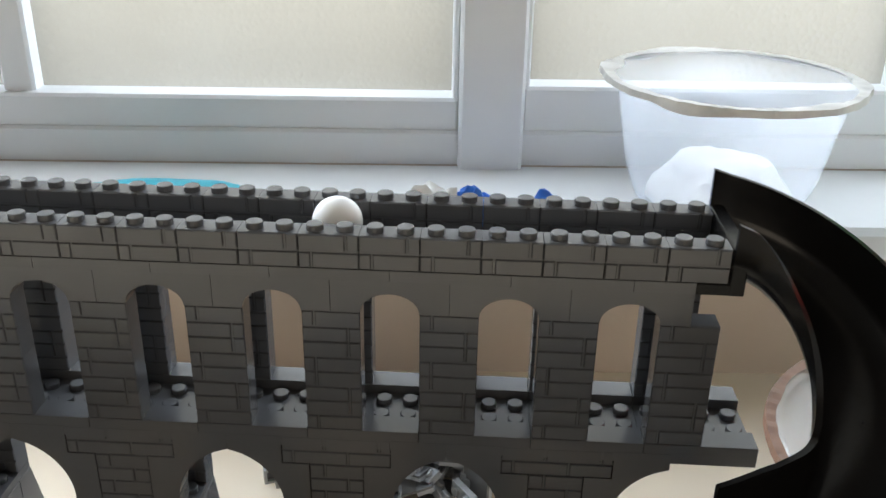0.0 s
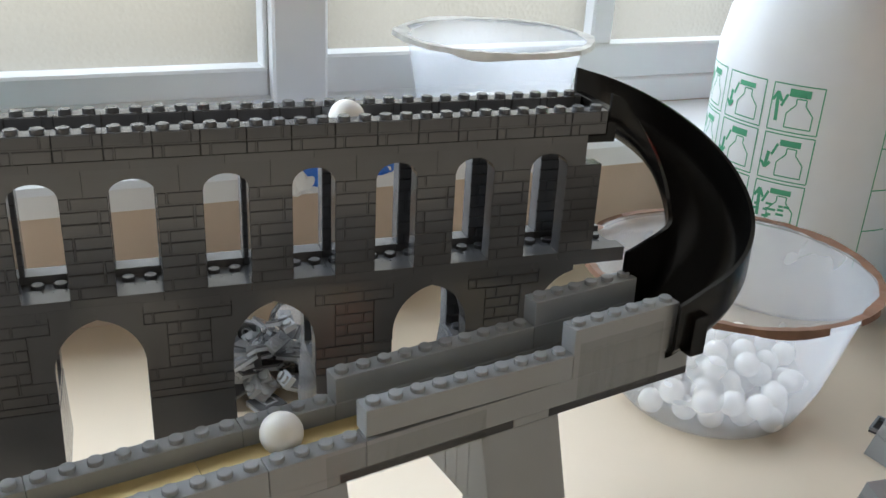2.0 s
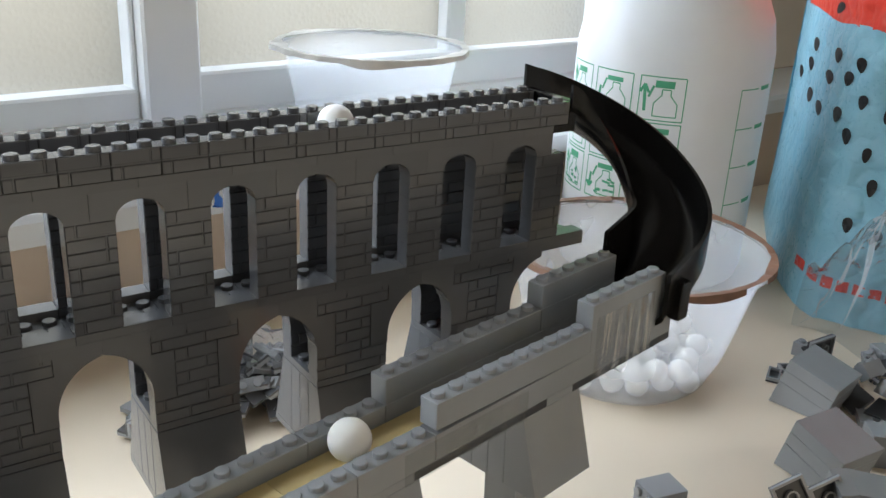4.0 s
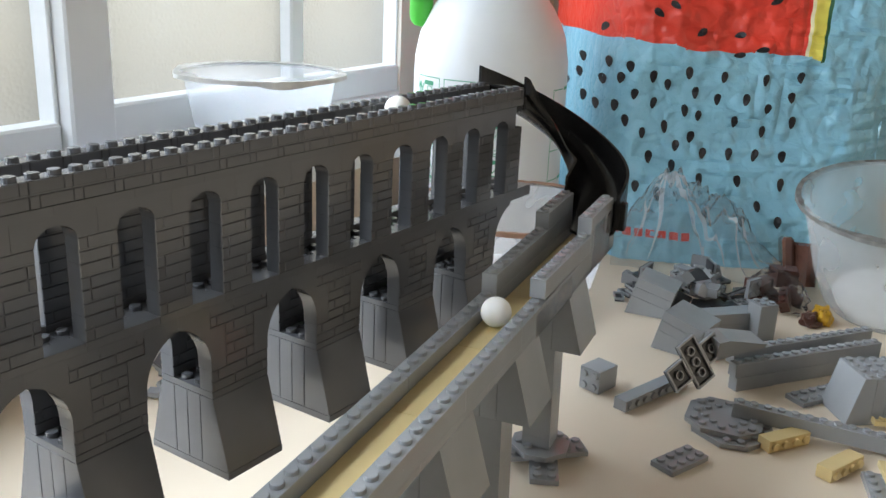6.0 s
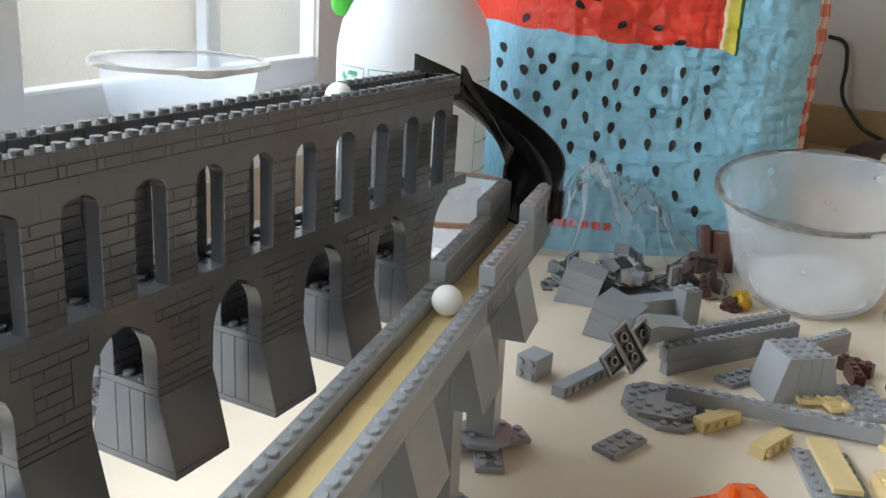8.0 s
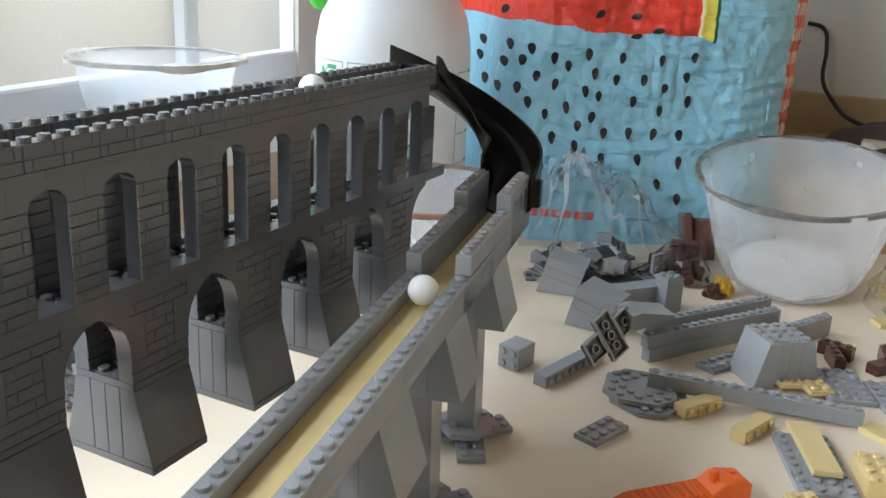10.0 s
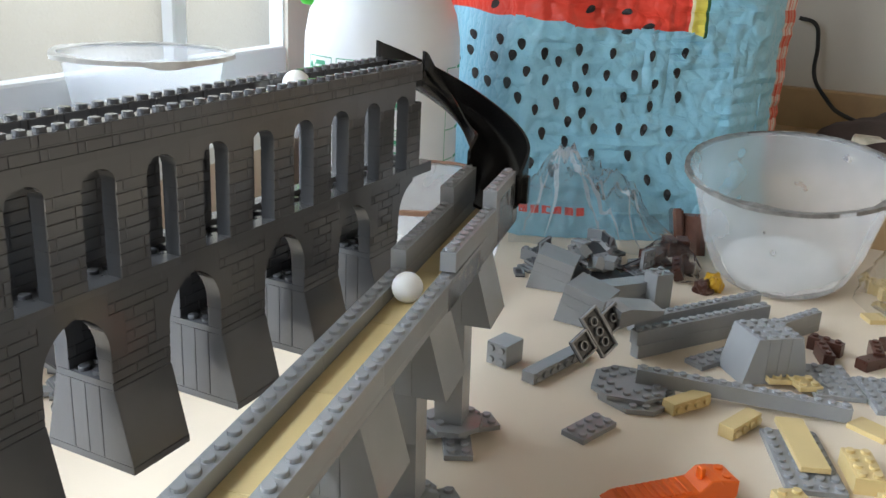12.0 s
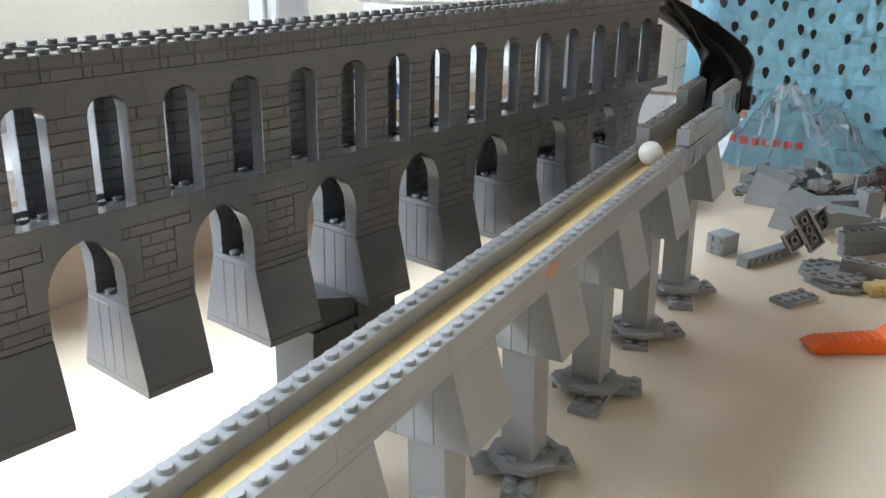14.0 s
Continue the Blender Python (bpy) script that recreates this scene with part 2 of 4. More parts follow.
def masonry(bm, x0, x1, z0, z1, y0, y1, seed=0, course=4.8):
    """Brick body with raised courses on front (y0) and back (y1)."""
    g, d = 0.26, 0.5
    box(bm, x0 + 0.06, x1 - 0.06, y0 + d, y1 - d, z0, z1)
    n = max(1, round((z1 - z0) / course))
    hh = (z1 - z0) / n
    k = 0
    for r in range(n):
        cuts = [x0 + 0.05]
        off = 12.6 if (r + seed) % 2 else 3.4
        x = math.floor(x0 / 16.0) * 16.0 + off
        while x < x1 - 1.2:
            if x > x0 + 1.2:
                cuts.append(x)
            x += 16.0
        cuts.append(x1 - 0.05)
        for a, b in zip(cuts, cuts[1:]):
            za, zb = z0 + r * hh + g * (r > 0) + 0.05, z0 + (r + 1) * hh - g * (r < n - 1) - 0.05
            xa, xb = a + (g if a > x0 + 0.1 else 0), b - (g if b < x1 - 0.1 else 0)
            for ya, yb in ((y0, y0 + d), (y1 - d, y1)):
                f = -1 if ya == y0 else 1
                yo, yi = (ya, yb) if f < 0 else (yb, ya)
                e = 0.28
                v = [bm.verts.new(p) for p in ((xa, yi, za), (xb, yi, za), (xb, yi, zb), (xa, yi, zb),
                                               (xa + e, yo, za + e), (xb - e, yo, za + e), (xb - e, yo, zb - e), (xa + e, yo, zb - e))]
                for q in ((4, 5, 6, 7), (0, 1, 5, 4), (1, 2, 6, 5), (2, 3, 7, 6), (3, 0, 4, 7)):
                    bm.faces.new([v[i] for i in q])
            k += 1


def extrude_profile(bm, pts, y0, y1):
    """Closed outline of (x, z) pushed from y0 to y1."""
    a = [bm.verts.new((x, y0, z)) for x, z in pts]
    b = [bm.verts.new((x, y1, z)) for x, z in pts]
    n = len(pts)
    for i in range(n):
        bm.faces.new((a[i], a[(i + 1) % n], b[(i + 1) % n], b[i]))
    bm.faces.new(a[::-1])
    bm.faces.new(b)
    bm.normal_update()
    bmesh.ops.triangulate(bm, faces=[f for f in bm.faces if len(f.verts) > 4])


def lathe(bm, prof, n=48, closed=False, jit=0.0, seed=0):
    """Turn (radius, z) pairs about the z axis."""
    rnd = random.Random(seed)
    rings = []
    for r, z in prof:
        rings.append([bm.verts.new(((r + rnd.uniform(-jit, jit)) * math.cos(2 * math.pi * i / n), (r + rnd.uniform(-jit, jit)) * math.sin(2 * math.pi * i / n), z)) for i in range(n)])
    pairs = list(zip(rings, rings[1:])) + ([(rings[-1], rings[0])] if closed else [])
    for lo, hi in pairs:
        for i in range(n):
            bm.faces.new((lo[i], lo[(i + 1) % n], hi[(i + 1) % n], hi[i]))
    return rings


# ---------------------------------------------------------------- setting
def structure(name, bm, mat, m=None, label="", category=""):
    return solid(name, bm, mat, m or Matrix(), label, category, kind="structure")


bm = bmesh.new()
bevelbox(bm, -1400, 900, -620, 285, -25, 0, 1.0)
structure("table_top", bm, TABLE, None, "cream laminate table top", "table")
bm = bmesh.new()
for x in (-1360, 840):
    for y in (-580, 100):
        box(bm, x, x + 40, y, y + 40, -750, -25)
structure("table_frame", bm, PAINT, None, "white painted table legs", "table")
bm = bmesh.new()
box(bm, -2600, 2000, -2600, 700, -790, -750)
structure("floor", bm, FLOORM, None, "brown floor of the room", "floor")
bm = bmesh.new()
box(bm, -2600, 2000, -2600, 700, 1650, 1690)
structure("ceiling", bm, CEIL, None, "unseen ceiling of the room, darkened against bounced light", "ceiling")
SILL = 97
TURN = at(-62, 316, 0, 0, 0, 4) @ at(57, -335, 0)
bm = bmesh.new()
box(bm, -2600, 2000, 266, 440, -750, SILL - 18)
structure("wall_north", bm, BEIGE, TURN, "beige painted wall under the window", "wall")
bm = bmesh.new()
bevelbox(bm, -2600, 2000, 258, 357, SILL - 18, SILL, 4)
structure("window_sill", bm, PAINT, TURN, "white painted deep window sill", "sill")
bm = bmesh.new()
box(bm, -2600, 2000, 357, 440, 800, 1650)
box(bm, -2600, -2080, 357, 440, SILL, 800)
box(bm, 380, 2000, 357, 440, SILL, 800)
structure("wall_north_upper", bm, PLASTER, TURN, "cream plaster wall round the window", "wall")
# unseen west, east and south walls, dark so they bounce little light
bm = bmesh.new()
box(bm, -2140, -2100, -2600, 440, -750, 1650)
structure("wall_west", bm, CEIL, None, "unseen room wall, darkened against bounced light", "wall")
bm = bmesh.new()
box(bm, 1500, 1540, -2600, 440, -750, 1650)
structure("wall_east", bm, CEIL, None, "unseen room wall, darkened against bounced light", "wall")
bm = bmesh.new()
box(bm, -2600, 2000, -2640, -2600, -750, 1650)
structure("wall_south", bm, CEIL, None, "unseen room wall, darkened against bounced light", "wall")

# window: sashes between heavy white mullions, frosted panes
win = thing("window_1", at(-62, 343, SILL, 0, 0, 4) @ at(57, 0, 0), "white painted window with frosted panes", "window", kind="structure")
bm = bmesh.new()
bevelbox(bm, -2080, 380, -5, 60, 0, 22, 2)
part("bottom_rail", bm, PAINT, win)
bm = bmesh.new()
bevelbox(bm, -2080, 380, -5, 60, 670, 703, 2)
part("top_rail", bm, PAINT, win)
MULL = [-77, -520, -960, -1400]
for x in MULL:
    bm = bmesh.new()
    bevelbox(bm, x, x + 40, -14, 60, 0, 670, 2)
    part("mullion", bm, PAINT, win)
edges = sorted([-2080] + MULL + [380])
for i, x in enumerate(edges[:-1]):
    xa, xb = (x + 40 if x > -2080 else x), edges[i + 1]
    for a, b in ((xa, xa + 4), (xb - 4, xb)):
        bm = bmesh.new()
        bevelbox(bm, a, b, 0, 40, 36, 670, 1)
        part("sash_stile", bm, PAINT, win)
    rail = 42 if xb < 0 else 50
    bm = bmesh.new()
    bevelbox(bm, xa, xb, -2, 42, 22, rail, 2)
    part("sash_rail", bm, PAINT, win)
    bm = bmesh.new()
    mid = {-37: 205, -480: -350}.get(xa, (xa + xb) / 2)
    bevelbox(bm, mid - 10, mid + 10, 4, 36, rail, 670, 2)
    part("glazing_bar", bm, PAINT, win)
    bm = bmesh.new()
    box(bm, xa + 4, xb - 4, 18, 21, 34, 670)
    pane = part("pane", bm, FROST, win, "frosted glass pane")
    pane.visible_shadow = False

# ---------------------------------------------------------------- aqueduct (upper track)
# local mm: x along, 0 at the slide end; y 0 at the front face; z 0 at the stud plane
LEFT = -832
aq = thing("aqueduct", Matrix.Translation((0, 0, T)), "grey toy-brick aqueduct with masonry arches on tapered piers", "aqueduct")
WALLS = (0, 24)    # front and back wall, each one stud thick


def course_brick():
    bm = bmesh.new()
    masonry(bm, 0, 16, -9.6, 0, 0, 8)
    stud(bm, 4, 4, 0)
    stud(bm, 12, 4, 0)
    return mesh("course_brick", bm, STONE)


def arch_piece():
    bm = bmesh.new()
    pts = [(-15.95, -19.2 - 3.2), (-8, -22.4)]
    pts += [(-8 * math.cos(math.pi * i / 14), -22.4 + 5.9 * math.sin(math.pi * i / 14)) for i in range(1, 14)]
    pts += [(8, -22.4), (15.95, -22.4), (15.95, -12.802), (-15.95, -12.802)]
    extrude_profile(bm, pts, 0.02, 7.98)
    return mesh("arch", bm, STONE)


def pillar_brick(seed):
    bm = bmesh.new()
    masonry(bm, 0, 16, 0, 9.55, 0, 8, seed)
    return mesh("pillar_brick", bm, STONE)


def gothic_half():
    """Right half of a pointed arch seen from the front: from the apex at x 0 to the pillar at x 24."""
    bm = bmesh.new()
    R, h, top, spring = 20.5, 20.0, -64.05, -89.5
    arc = []
    for i in range(15):
        zz = spring + h * (1 - i / 14.0)
        arc.append((math.sqrt(max(0, R * R - (zz - spring) ** 2)) - 4.5, zz))
    pts = [(0.03, top)] + [(max(a, 0.03), b) for a, b in arc] + [(16, -92.75), (23.95, -92.75), (23.95, -73.65), (15.95, -73.65), (15.95, top)]
    pts = [p for i, p in enumerate(pts) if i == 0 or p != pts[i - 1]]
    extrude_profile(bm, pts, 0, 8)
    return mesh("pointed_arch_half", bm, STONE)


ME_COURSE, ME_ARCH, ME_GOTH = course_brick(), arch_piece(), gothic_half()
ME_PIL = [pillar_brick(0), pillar_brick(1)]
bm = bmesh.new()
box(bm, 0.05, 31.95, 0.02, 7.98, -12.8, -9.65)
ME_CAP = mesh("cap_plate", bm, STONE)


def tbrick(x0, x1, z0, z1, seed):
    bm = bmesh.new()
    masonry(bm, x0, x1, z0, z1, 0, 8, seed)
    return mesh("wall_brick", bm, STONE)


ME_T = [tbrick(-16, 16, -73.55, -64.05, 0), tbrick(-8, 8, -83.2, -73.65, 0), tbrick(-8, 8, -92.75, -83.25, 0), tbrick(-16, 16, -102.35, -92.85, 1)]
bm = bmesh.new()
box(bm, -15.8, 15.8, 0.35, 31.65, -105.4, -102.65)
ME_PIERPLATE = mesh("pier_plate", bm, STONE)


def pier_bricks(name, x0, x1, z0, z1, mat):
    """The four rows of slope bricks of a pier: front and back flare out by one stud below."""
    out = []
    for i, (fl, a, b) in enumerate(((-8, 0, 7.93), (None, 8.07, 15.93), (None, 16.07, 23.93), (40, 24.07, 32))):
        bm = bmesh.new()
        ya = fl if i == 0 else a
        yb = fl if i == 3 else b
        v = [bm.verts.new(p) for p in ((x0, ya, z0), (x1, ya, z0), (x1, yb, z0), (x0, yb, z0), (x0, a, z1), (x1, a, z1), (x1, b, z1), (x0, b, z1))]
        for f in ((0, 3, 2, 1), (4, 5, 6, 7), (0, 1, 5, 4), (1, 2, 6, 5), (2, 3, 7, 6), (3, 0, 4, 7)):
            bm.faces.new([v[i2] for i2 in f])
        bmesh.ops.bevel(bm, geom=list(bm.edges), offset=0.22, segments=1, affect='EDGES')
        out.append(mesh(name, bm, mat))
    return out


ME_PIER = pier_bricks("slope_brick", -15.95, 15.95, -137.55, -105.65, STONE)
bm = bmesh.new()
box(bm, -15.95, 15.95, -8.0, 40.0, -140.8, -137.6)
ME_FOOT = mesh("pier_foot_plate", bm, STONE)

for w in WALLS:
    x = 0
    while x > LEFT:
        part("course_brick", ME_COURSE, None, aq, m=at(x - 16, w, 0))
        x -= 16
    k = 0
    while -32 * k - 40 >= LEFT:
        part("arch", ME_ARCH, None, aq, m=at(-24 - 32 * k, w, 0))
        part("cap_plate", ME_CAP, None, aq, m=at(-56 - 32 * k, w, 0))
        for r in range(4):
            part("pillar_brick", ME_PIL[r % 2], None, aq, m=at(-16 - 32 * k, w, -60.8 + 9.6 * r))
        k += 1
    bm = bmesh.new()
    box(bm, -23.95, -8.05, 0.02, 7.98, -12.8, -9.65)
    part("cap_plate", bm, STONE, aq, m=at(0, w, 0))
    j = 0
    while -40 - 64 * j - 32 >= LEFT:
        c = -40 - 64 * j
        for me in ME_T:
            part("wall_brick", me, None, aq, m=at(c, w, 0))
        part("pointed_arch_half", ME_GOTH, None, aq, m=at(c - 32, w, 0))
        part("pointed_arch_half", ME_GOTH, None, aq, m=at(c + 32, w + 8, 0, 0, 0, 180))
        j += 1
j = 0
while -40 - 64 * j - 32 >= LEFT:
    c = -40 - 64 * j
    part("pier_plate", ME_PIERPLATE, None, aq, m=at(c, 0, 0))
    for me in ME_PIER:
        part("slope_brick", me, None, aq, m=at(c, 0, 0))
    part("pier_foot_plate", ME_FOOT, None, aq, m=at(c, 0, 0))
    bm = bmesh.new()
    for xx in (-12, -4, 4, 12):
        for yy in (12, 20):
            stud(bm, xx, yy, -102.4)
    part("pier_studs", bm, STONE, aq, m=at(c, 0, 0))
    j += 1

# floors inside the aqueduct
x = 16
while x > LEFT:
    wdt = 32
    bm = bmesh.new()
    box(bm, 0.05, wdt - 0.05, 0.05, 31.95, -67.2, -64.0)
    for i in range(wdt // 8):
        for yy in (12, 20):
            stud(bm, 4 + 8 * i, yy, -64.0)
    part("gallery_plate", bm, STONE, aq, m=at(x - wdt, 0, 0.0))
    for w in WALLS:
        bm = bmesh.new()
        bevelbox(bm, 0.05, wdt - 0.05, 0.02, 7.98, -64.0, -60.82, 0.15)
        part("sill_plate", bm, STONE, aq, m=at(x - wdt, w, 0))
    x -= wdt
x = 0
while x > LEFT:
    bm = bmesh.new()
    box(bm, 0.05, 63.95, 8.05, 23.95, -12.8, -9.7)
    part("channel_plate", bm, STONE, aq, m=at(x - 64, 0, 0))
    x -= 64

# dark support tower below the aqueduct, stepped shoulder
tower = thing("support_tower", at(-343, 0, 0), "dark grey toy-brick support tower under the aqueduct", "support")
bm = bmesh.new()
bevelbox(bm, 0, 29, 0, 30, 0, 44, 0.4)
part("tower_body", bm, DARK, tower)
bm = bmesh.new()
bevelbox(bm, -1, 31, -2, 32, 44.1, 48, 0.3)
part("tower_lip", bm, DARK, tower)
bm = bmesh.new()
extrude_profile(bm, [(0, 48.1), (29, 48.1), (29, 58), (0, 66)], 0, 30)
part("tower_wedge", bm, DARK, tower)
bm = bmesh.new()
bevelbox(bm, 31.2, 60, 0, 30, 0, 54.1, 0.4)
part("tower_shoulder", bm, DARK, tower)
bm = bmesh.new()
bevelbox(bm, 0, 32, 0, 24, 0, 54.1, 0.4)
solid("support_tower", bm, DARK, at(-552, 4, 0), "dark grey toy-brick support tower under the aqueduct", "support")

# ---------------------------------------------------------------- lower track
# local mm: u along (0 at the slide end), v across from the front face, w 0 at the low walls' stud plane
BO = Matrix.LocRotScale((0.0042, -0.0622, 0.1198), Euler((radians(-1.0), radians(-1.35), radians(10.43))), None)
lt = thing("lower_track", BO, "light grey toy-brick marble track with a tan floor", "marble track")
BLEFT = -560


def row_brick(n, h=9.6):
    return mesh("wall_brick", brick(n, 1, h), GREY)


ME_B = {n: row_brick(n) for n in (2, 4, 6, 8, 10, 12, 16)}
for v0 in (0, 24):
    for u0, n in ((-128 - 32, 4), (-128 - 96, 8), (-128 - 192, 12), (-128 - 288, 12), (-128 - 352, 8), (-128 - 432, 10)):
        part("wall_brick", ME_B[n], None, lt, m=at(u0, v0, -9.6))
    part("wall_brick", mesh("wall_brick", brick(17, 1, 9.6, studs=False), GREY), None, lt, m=at(-128, v0, -9.6))
    part("wall_brick", mesh("wall_brick", brick(10, 1, 9.5), GREY), None, lt, m=at(-128, v0, 1.5, 0, 1.0, 0) if v0 == 0 else at(-128, v0, 0.1))
    part("wall_brick", mesh("wall_brick", brick(6, 1, 9.5, studs=False), GREY), None, lt, m=at(-48, v0, 0.1))
    part("wall_brick", mesh("wall_brick", brick(6, 1, 9.6), GREY), None, lt, m=at(-48, v0, 9.7))
for i, u in enumerate(range(-48, BLEFT, -64)):
    bm = bmesh.new()
    bevelbox(bm, 0.05, 63.9, 8.05, 23.95, -9.6, -6.4, 0.15)
    part("floor_tile", bm, TAN, lt, "tan smooth floor tile", m=at(u - 64, 0, 0))
bm = bmesh.new()
bevelbox(bm, 0.05, 50, 8.05, 23.95, -9.6, -6.4, 0.15)
part("floor_tile", bm, TAN, lt, "tan smooth floor tile", m=at(-48, 0, 0))
for u0, u1, mat in ((-72, -57, GREY), (-57, 8, DARK), (-137, -72, DARK), (-200, -137, GREY), (-264, -200, GREY), (-344, -264, GREY), (-424, -344, GREY), (-560, -424, GREY)):
    bm = bmesh.new()
    bevelbox(bm, u0 + 0.1, u1 - 0.1, 0.1, 31.9, -12.8, -9.65, 0.15)
    part("under_plate", bm, mat, lt)
PIERS_U = [-69, -151, -232, -318, -398, -478]
ME_BP = pier_bricks("slope_brick", -16, 16, -44.0, -12.85, GREY)
for u in PIERS_U:
    for me in ME_BP:
        part("slope_brick", me, None, lt, m=at(u, 0, 0))
    loc = BO @ Vector((u * MM, 0.016, -0.044))
    hgt = loc.z / MM - 9.6
    z = 0.0
    while z < hgt - 0.1:
        z2 = min(hgt, z + 9.6 * 3)
        bm = bmesh.new()
        bevelbox(bm, -8, 8, -8, 8, -z2 + 0.05, -z, 0.2)
        part("column_brick", bm, GREY, lt, m=at(u, 16, -44.0))
        z = z2
    # spread foot of plates on the table
    foot = thing("foot_plates", at(loc.x / MM, loc.y / MM, 0, 0, 0, 10.6), "stack of grey studded plates under a track column", "toy plates", "column feet")
    rnd = random.Random(int(-u))
    turn = rnd.uniform(-20, 20)
    for q, (nx, ny, ang) in enumerate(((6, 2, 12), (2, 6, 28), (4, 2, -38))):
        me = mesh("plate", brick(nx, ny, 3.15), GREY)
        cs = Matrix.Rotation(radians(ang + turn), 4, 'Z') @ Matrix.Translation((-nx * 4 * MM, -ny * 4 * MM, 3.2 * q * MM))
        part("plate", me, None, foot, m=Matrix.Translation((rnd.uniform(-5, 5) * MM, rnd.uniform(-7, 2) * MM, 0)) @ cs)
    bm = bmesh.new()
    hx = [(-16, -6), (-6, -16), (6, -16), (16, -6), (16, 6), (6, 16), (-6, 16), (-16, 6)]
    lo = [bm.verts.new((x, y, 6.45)) for x, y in hx]
    hi = [bm.verts.new((x, y, 9.5)) for x, y in hx]
    for i in range(8):
        bm.faces.new((lo[i], lo[(i + 1) % 8], hi[(i + 1) % 8], hi[i]))
    bm.faces.new(hi)
    bm.faces.new(lo[::-1])
    part("wedge_plate", bm, GREY, foot, m=at(0, -2, 0, 0, 0, turn))

# ---------------------------------------------------------------- curved black slide
slide = thing("curved_slide", Matrix(), "glossy black curved plastic slide joining both tracks", "slide")


def slide_frame(f):
    """Centre line of the channel: place in mm, forward and right directions, at the share f of its length."""
    R, x0, turn = 32.3, 5.5, radians(169.4)
    l1, l2, l3 = 5.0, R * turn, 14.0
    s = f * (l1 + l2 + l3)
    if s < l1:
        p, a = Vector((s - l1 + x0, 16, 0)), 0.0
    elif s < l1 + l2:
        a = (s - l1) / R
        p = Vector((x0 + R * math.sin(a), 16 - R + R * math.cos(a), 0))
    else:
        a = turn
        p = Vector((x0 + R * math.sin(a), 16 - R + R * math.cos(a), 0)) + (s - l1 - l2) * Vector((math.cos(a), -math.sin(a), 0))
    return p, a


def slide_section(f):
    """Half pipe, outline of (across, up): outer wall first, both skins."""
    e = min(1, max(0, (f - 0.5) / 0.42))
    e = e * e * (3 - 2 * e)
    b = min(1, f / 0.25)
    out_h = 20.5 + 5 * e
    in_h = 17.0 - 3.0 * b + 20 * e
    hw, t = 16.7, 1.7
    inner = [(hw - t, out_h)]
    for i in range(9):
        a = math.pi * i / 8
        inner.append(((hw - t) * math.cos(a), 9.0 - 9.0 * math.sin(a)))
    inner.append((-(hw - t), in_h))
    outer = [(-hw, in_h)]
    for i in range(9):
        a = math.pi * (8 - i) / 8
        outer.append((hw * math.cos(a), 8.0 - 9.7 * math.sin(a)))
    outer.append((hw, out_h))
    return inner + outer


bm = bmesh.new()
rings = []
NS = 72
for i in range(NS + 1):
    f = i / NS
    p, a = slide_frame(f)
    g = f * f * (3 - 2 * f)
    g = 0.55 * g + 0.45 * f
    zf = (T / MM - 9.8) * (1 - g) + 114.5 * g
    left = Vector((math.sin(a), math.cos(a), 0))
    rings.append([bm.verts.new(p + left * u + Vector((0, 0, zf + w))) for u, w in slide_section(f)])
n = len(rings[0])
for lo, hi in zip(rings, rings[1:]):
    for i in range(n):
        bm.faces.new((lo[i], lo[(i + 1) % n], hi[(i + 1) % n], hi[i]))
bm.normal_update()
bm.faces.new(rings[0])
bm.faces.new(rings[-1][::-1])
bm.normal_update()
bmesh.ops.triangulate(bm, faces=[q for q in bm.faces if len(q.verts) > 4])
part("chute", bm, BLACK, slide, soft=True)
bm = bmesh.new()
bevelbox(bm, -9.5, 3.5, 0.4, 31.6, 182.0, 185.2, 0.4)
bevelbox(bm, 0.4, 4.5, 0.2, 31.8, 182.0, 195.2, 0.4)
part("mounting_flange", bm, BLACK, slide)
bm = bmesh.new()
bevelbox(bm, 0, 7, -2.0, 6, -2, 14, 0.4)
part("foot_tab", bm, BLACK, slide, m=at(6.8, -66.4, 121, 0, 0, 10.6))

# ---------------------------------------------------------------- balls
bm = bmesh.new()
bmesh.ops.create_uvsphere(bm, u_segments=28, v_segments=16, radius=7.0)
ME_BALL = mesh("ball", bm, WHITEBALL, soft=True)


def ball(x, y, z, label, group):
    rnd = random.Random(int(x * 7 + y))
    return solid("ball", ME_BALL, None, at(x, y, z, rnd.uniform(0, 90), rnd.uniform(0, 90), 0), label, "ball", group)


TRACK_BALL = "white plastic ball resting on the brick track"
ball(-104, 16, T / MM - 9.7 + 7, TRACK_BALL, "track balls")
for u in (-150,):
    c = BO @ Vector((u * MM, 0.016, 0.0006))
    ball(c.x / MM, c.y / MM, c.z / MM, TRACK_BALL, "track balls")

# ---------------------------------------------------------------- plastic tubs


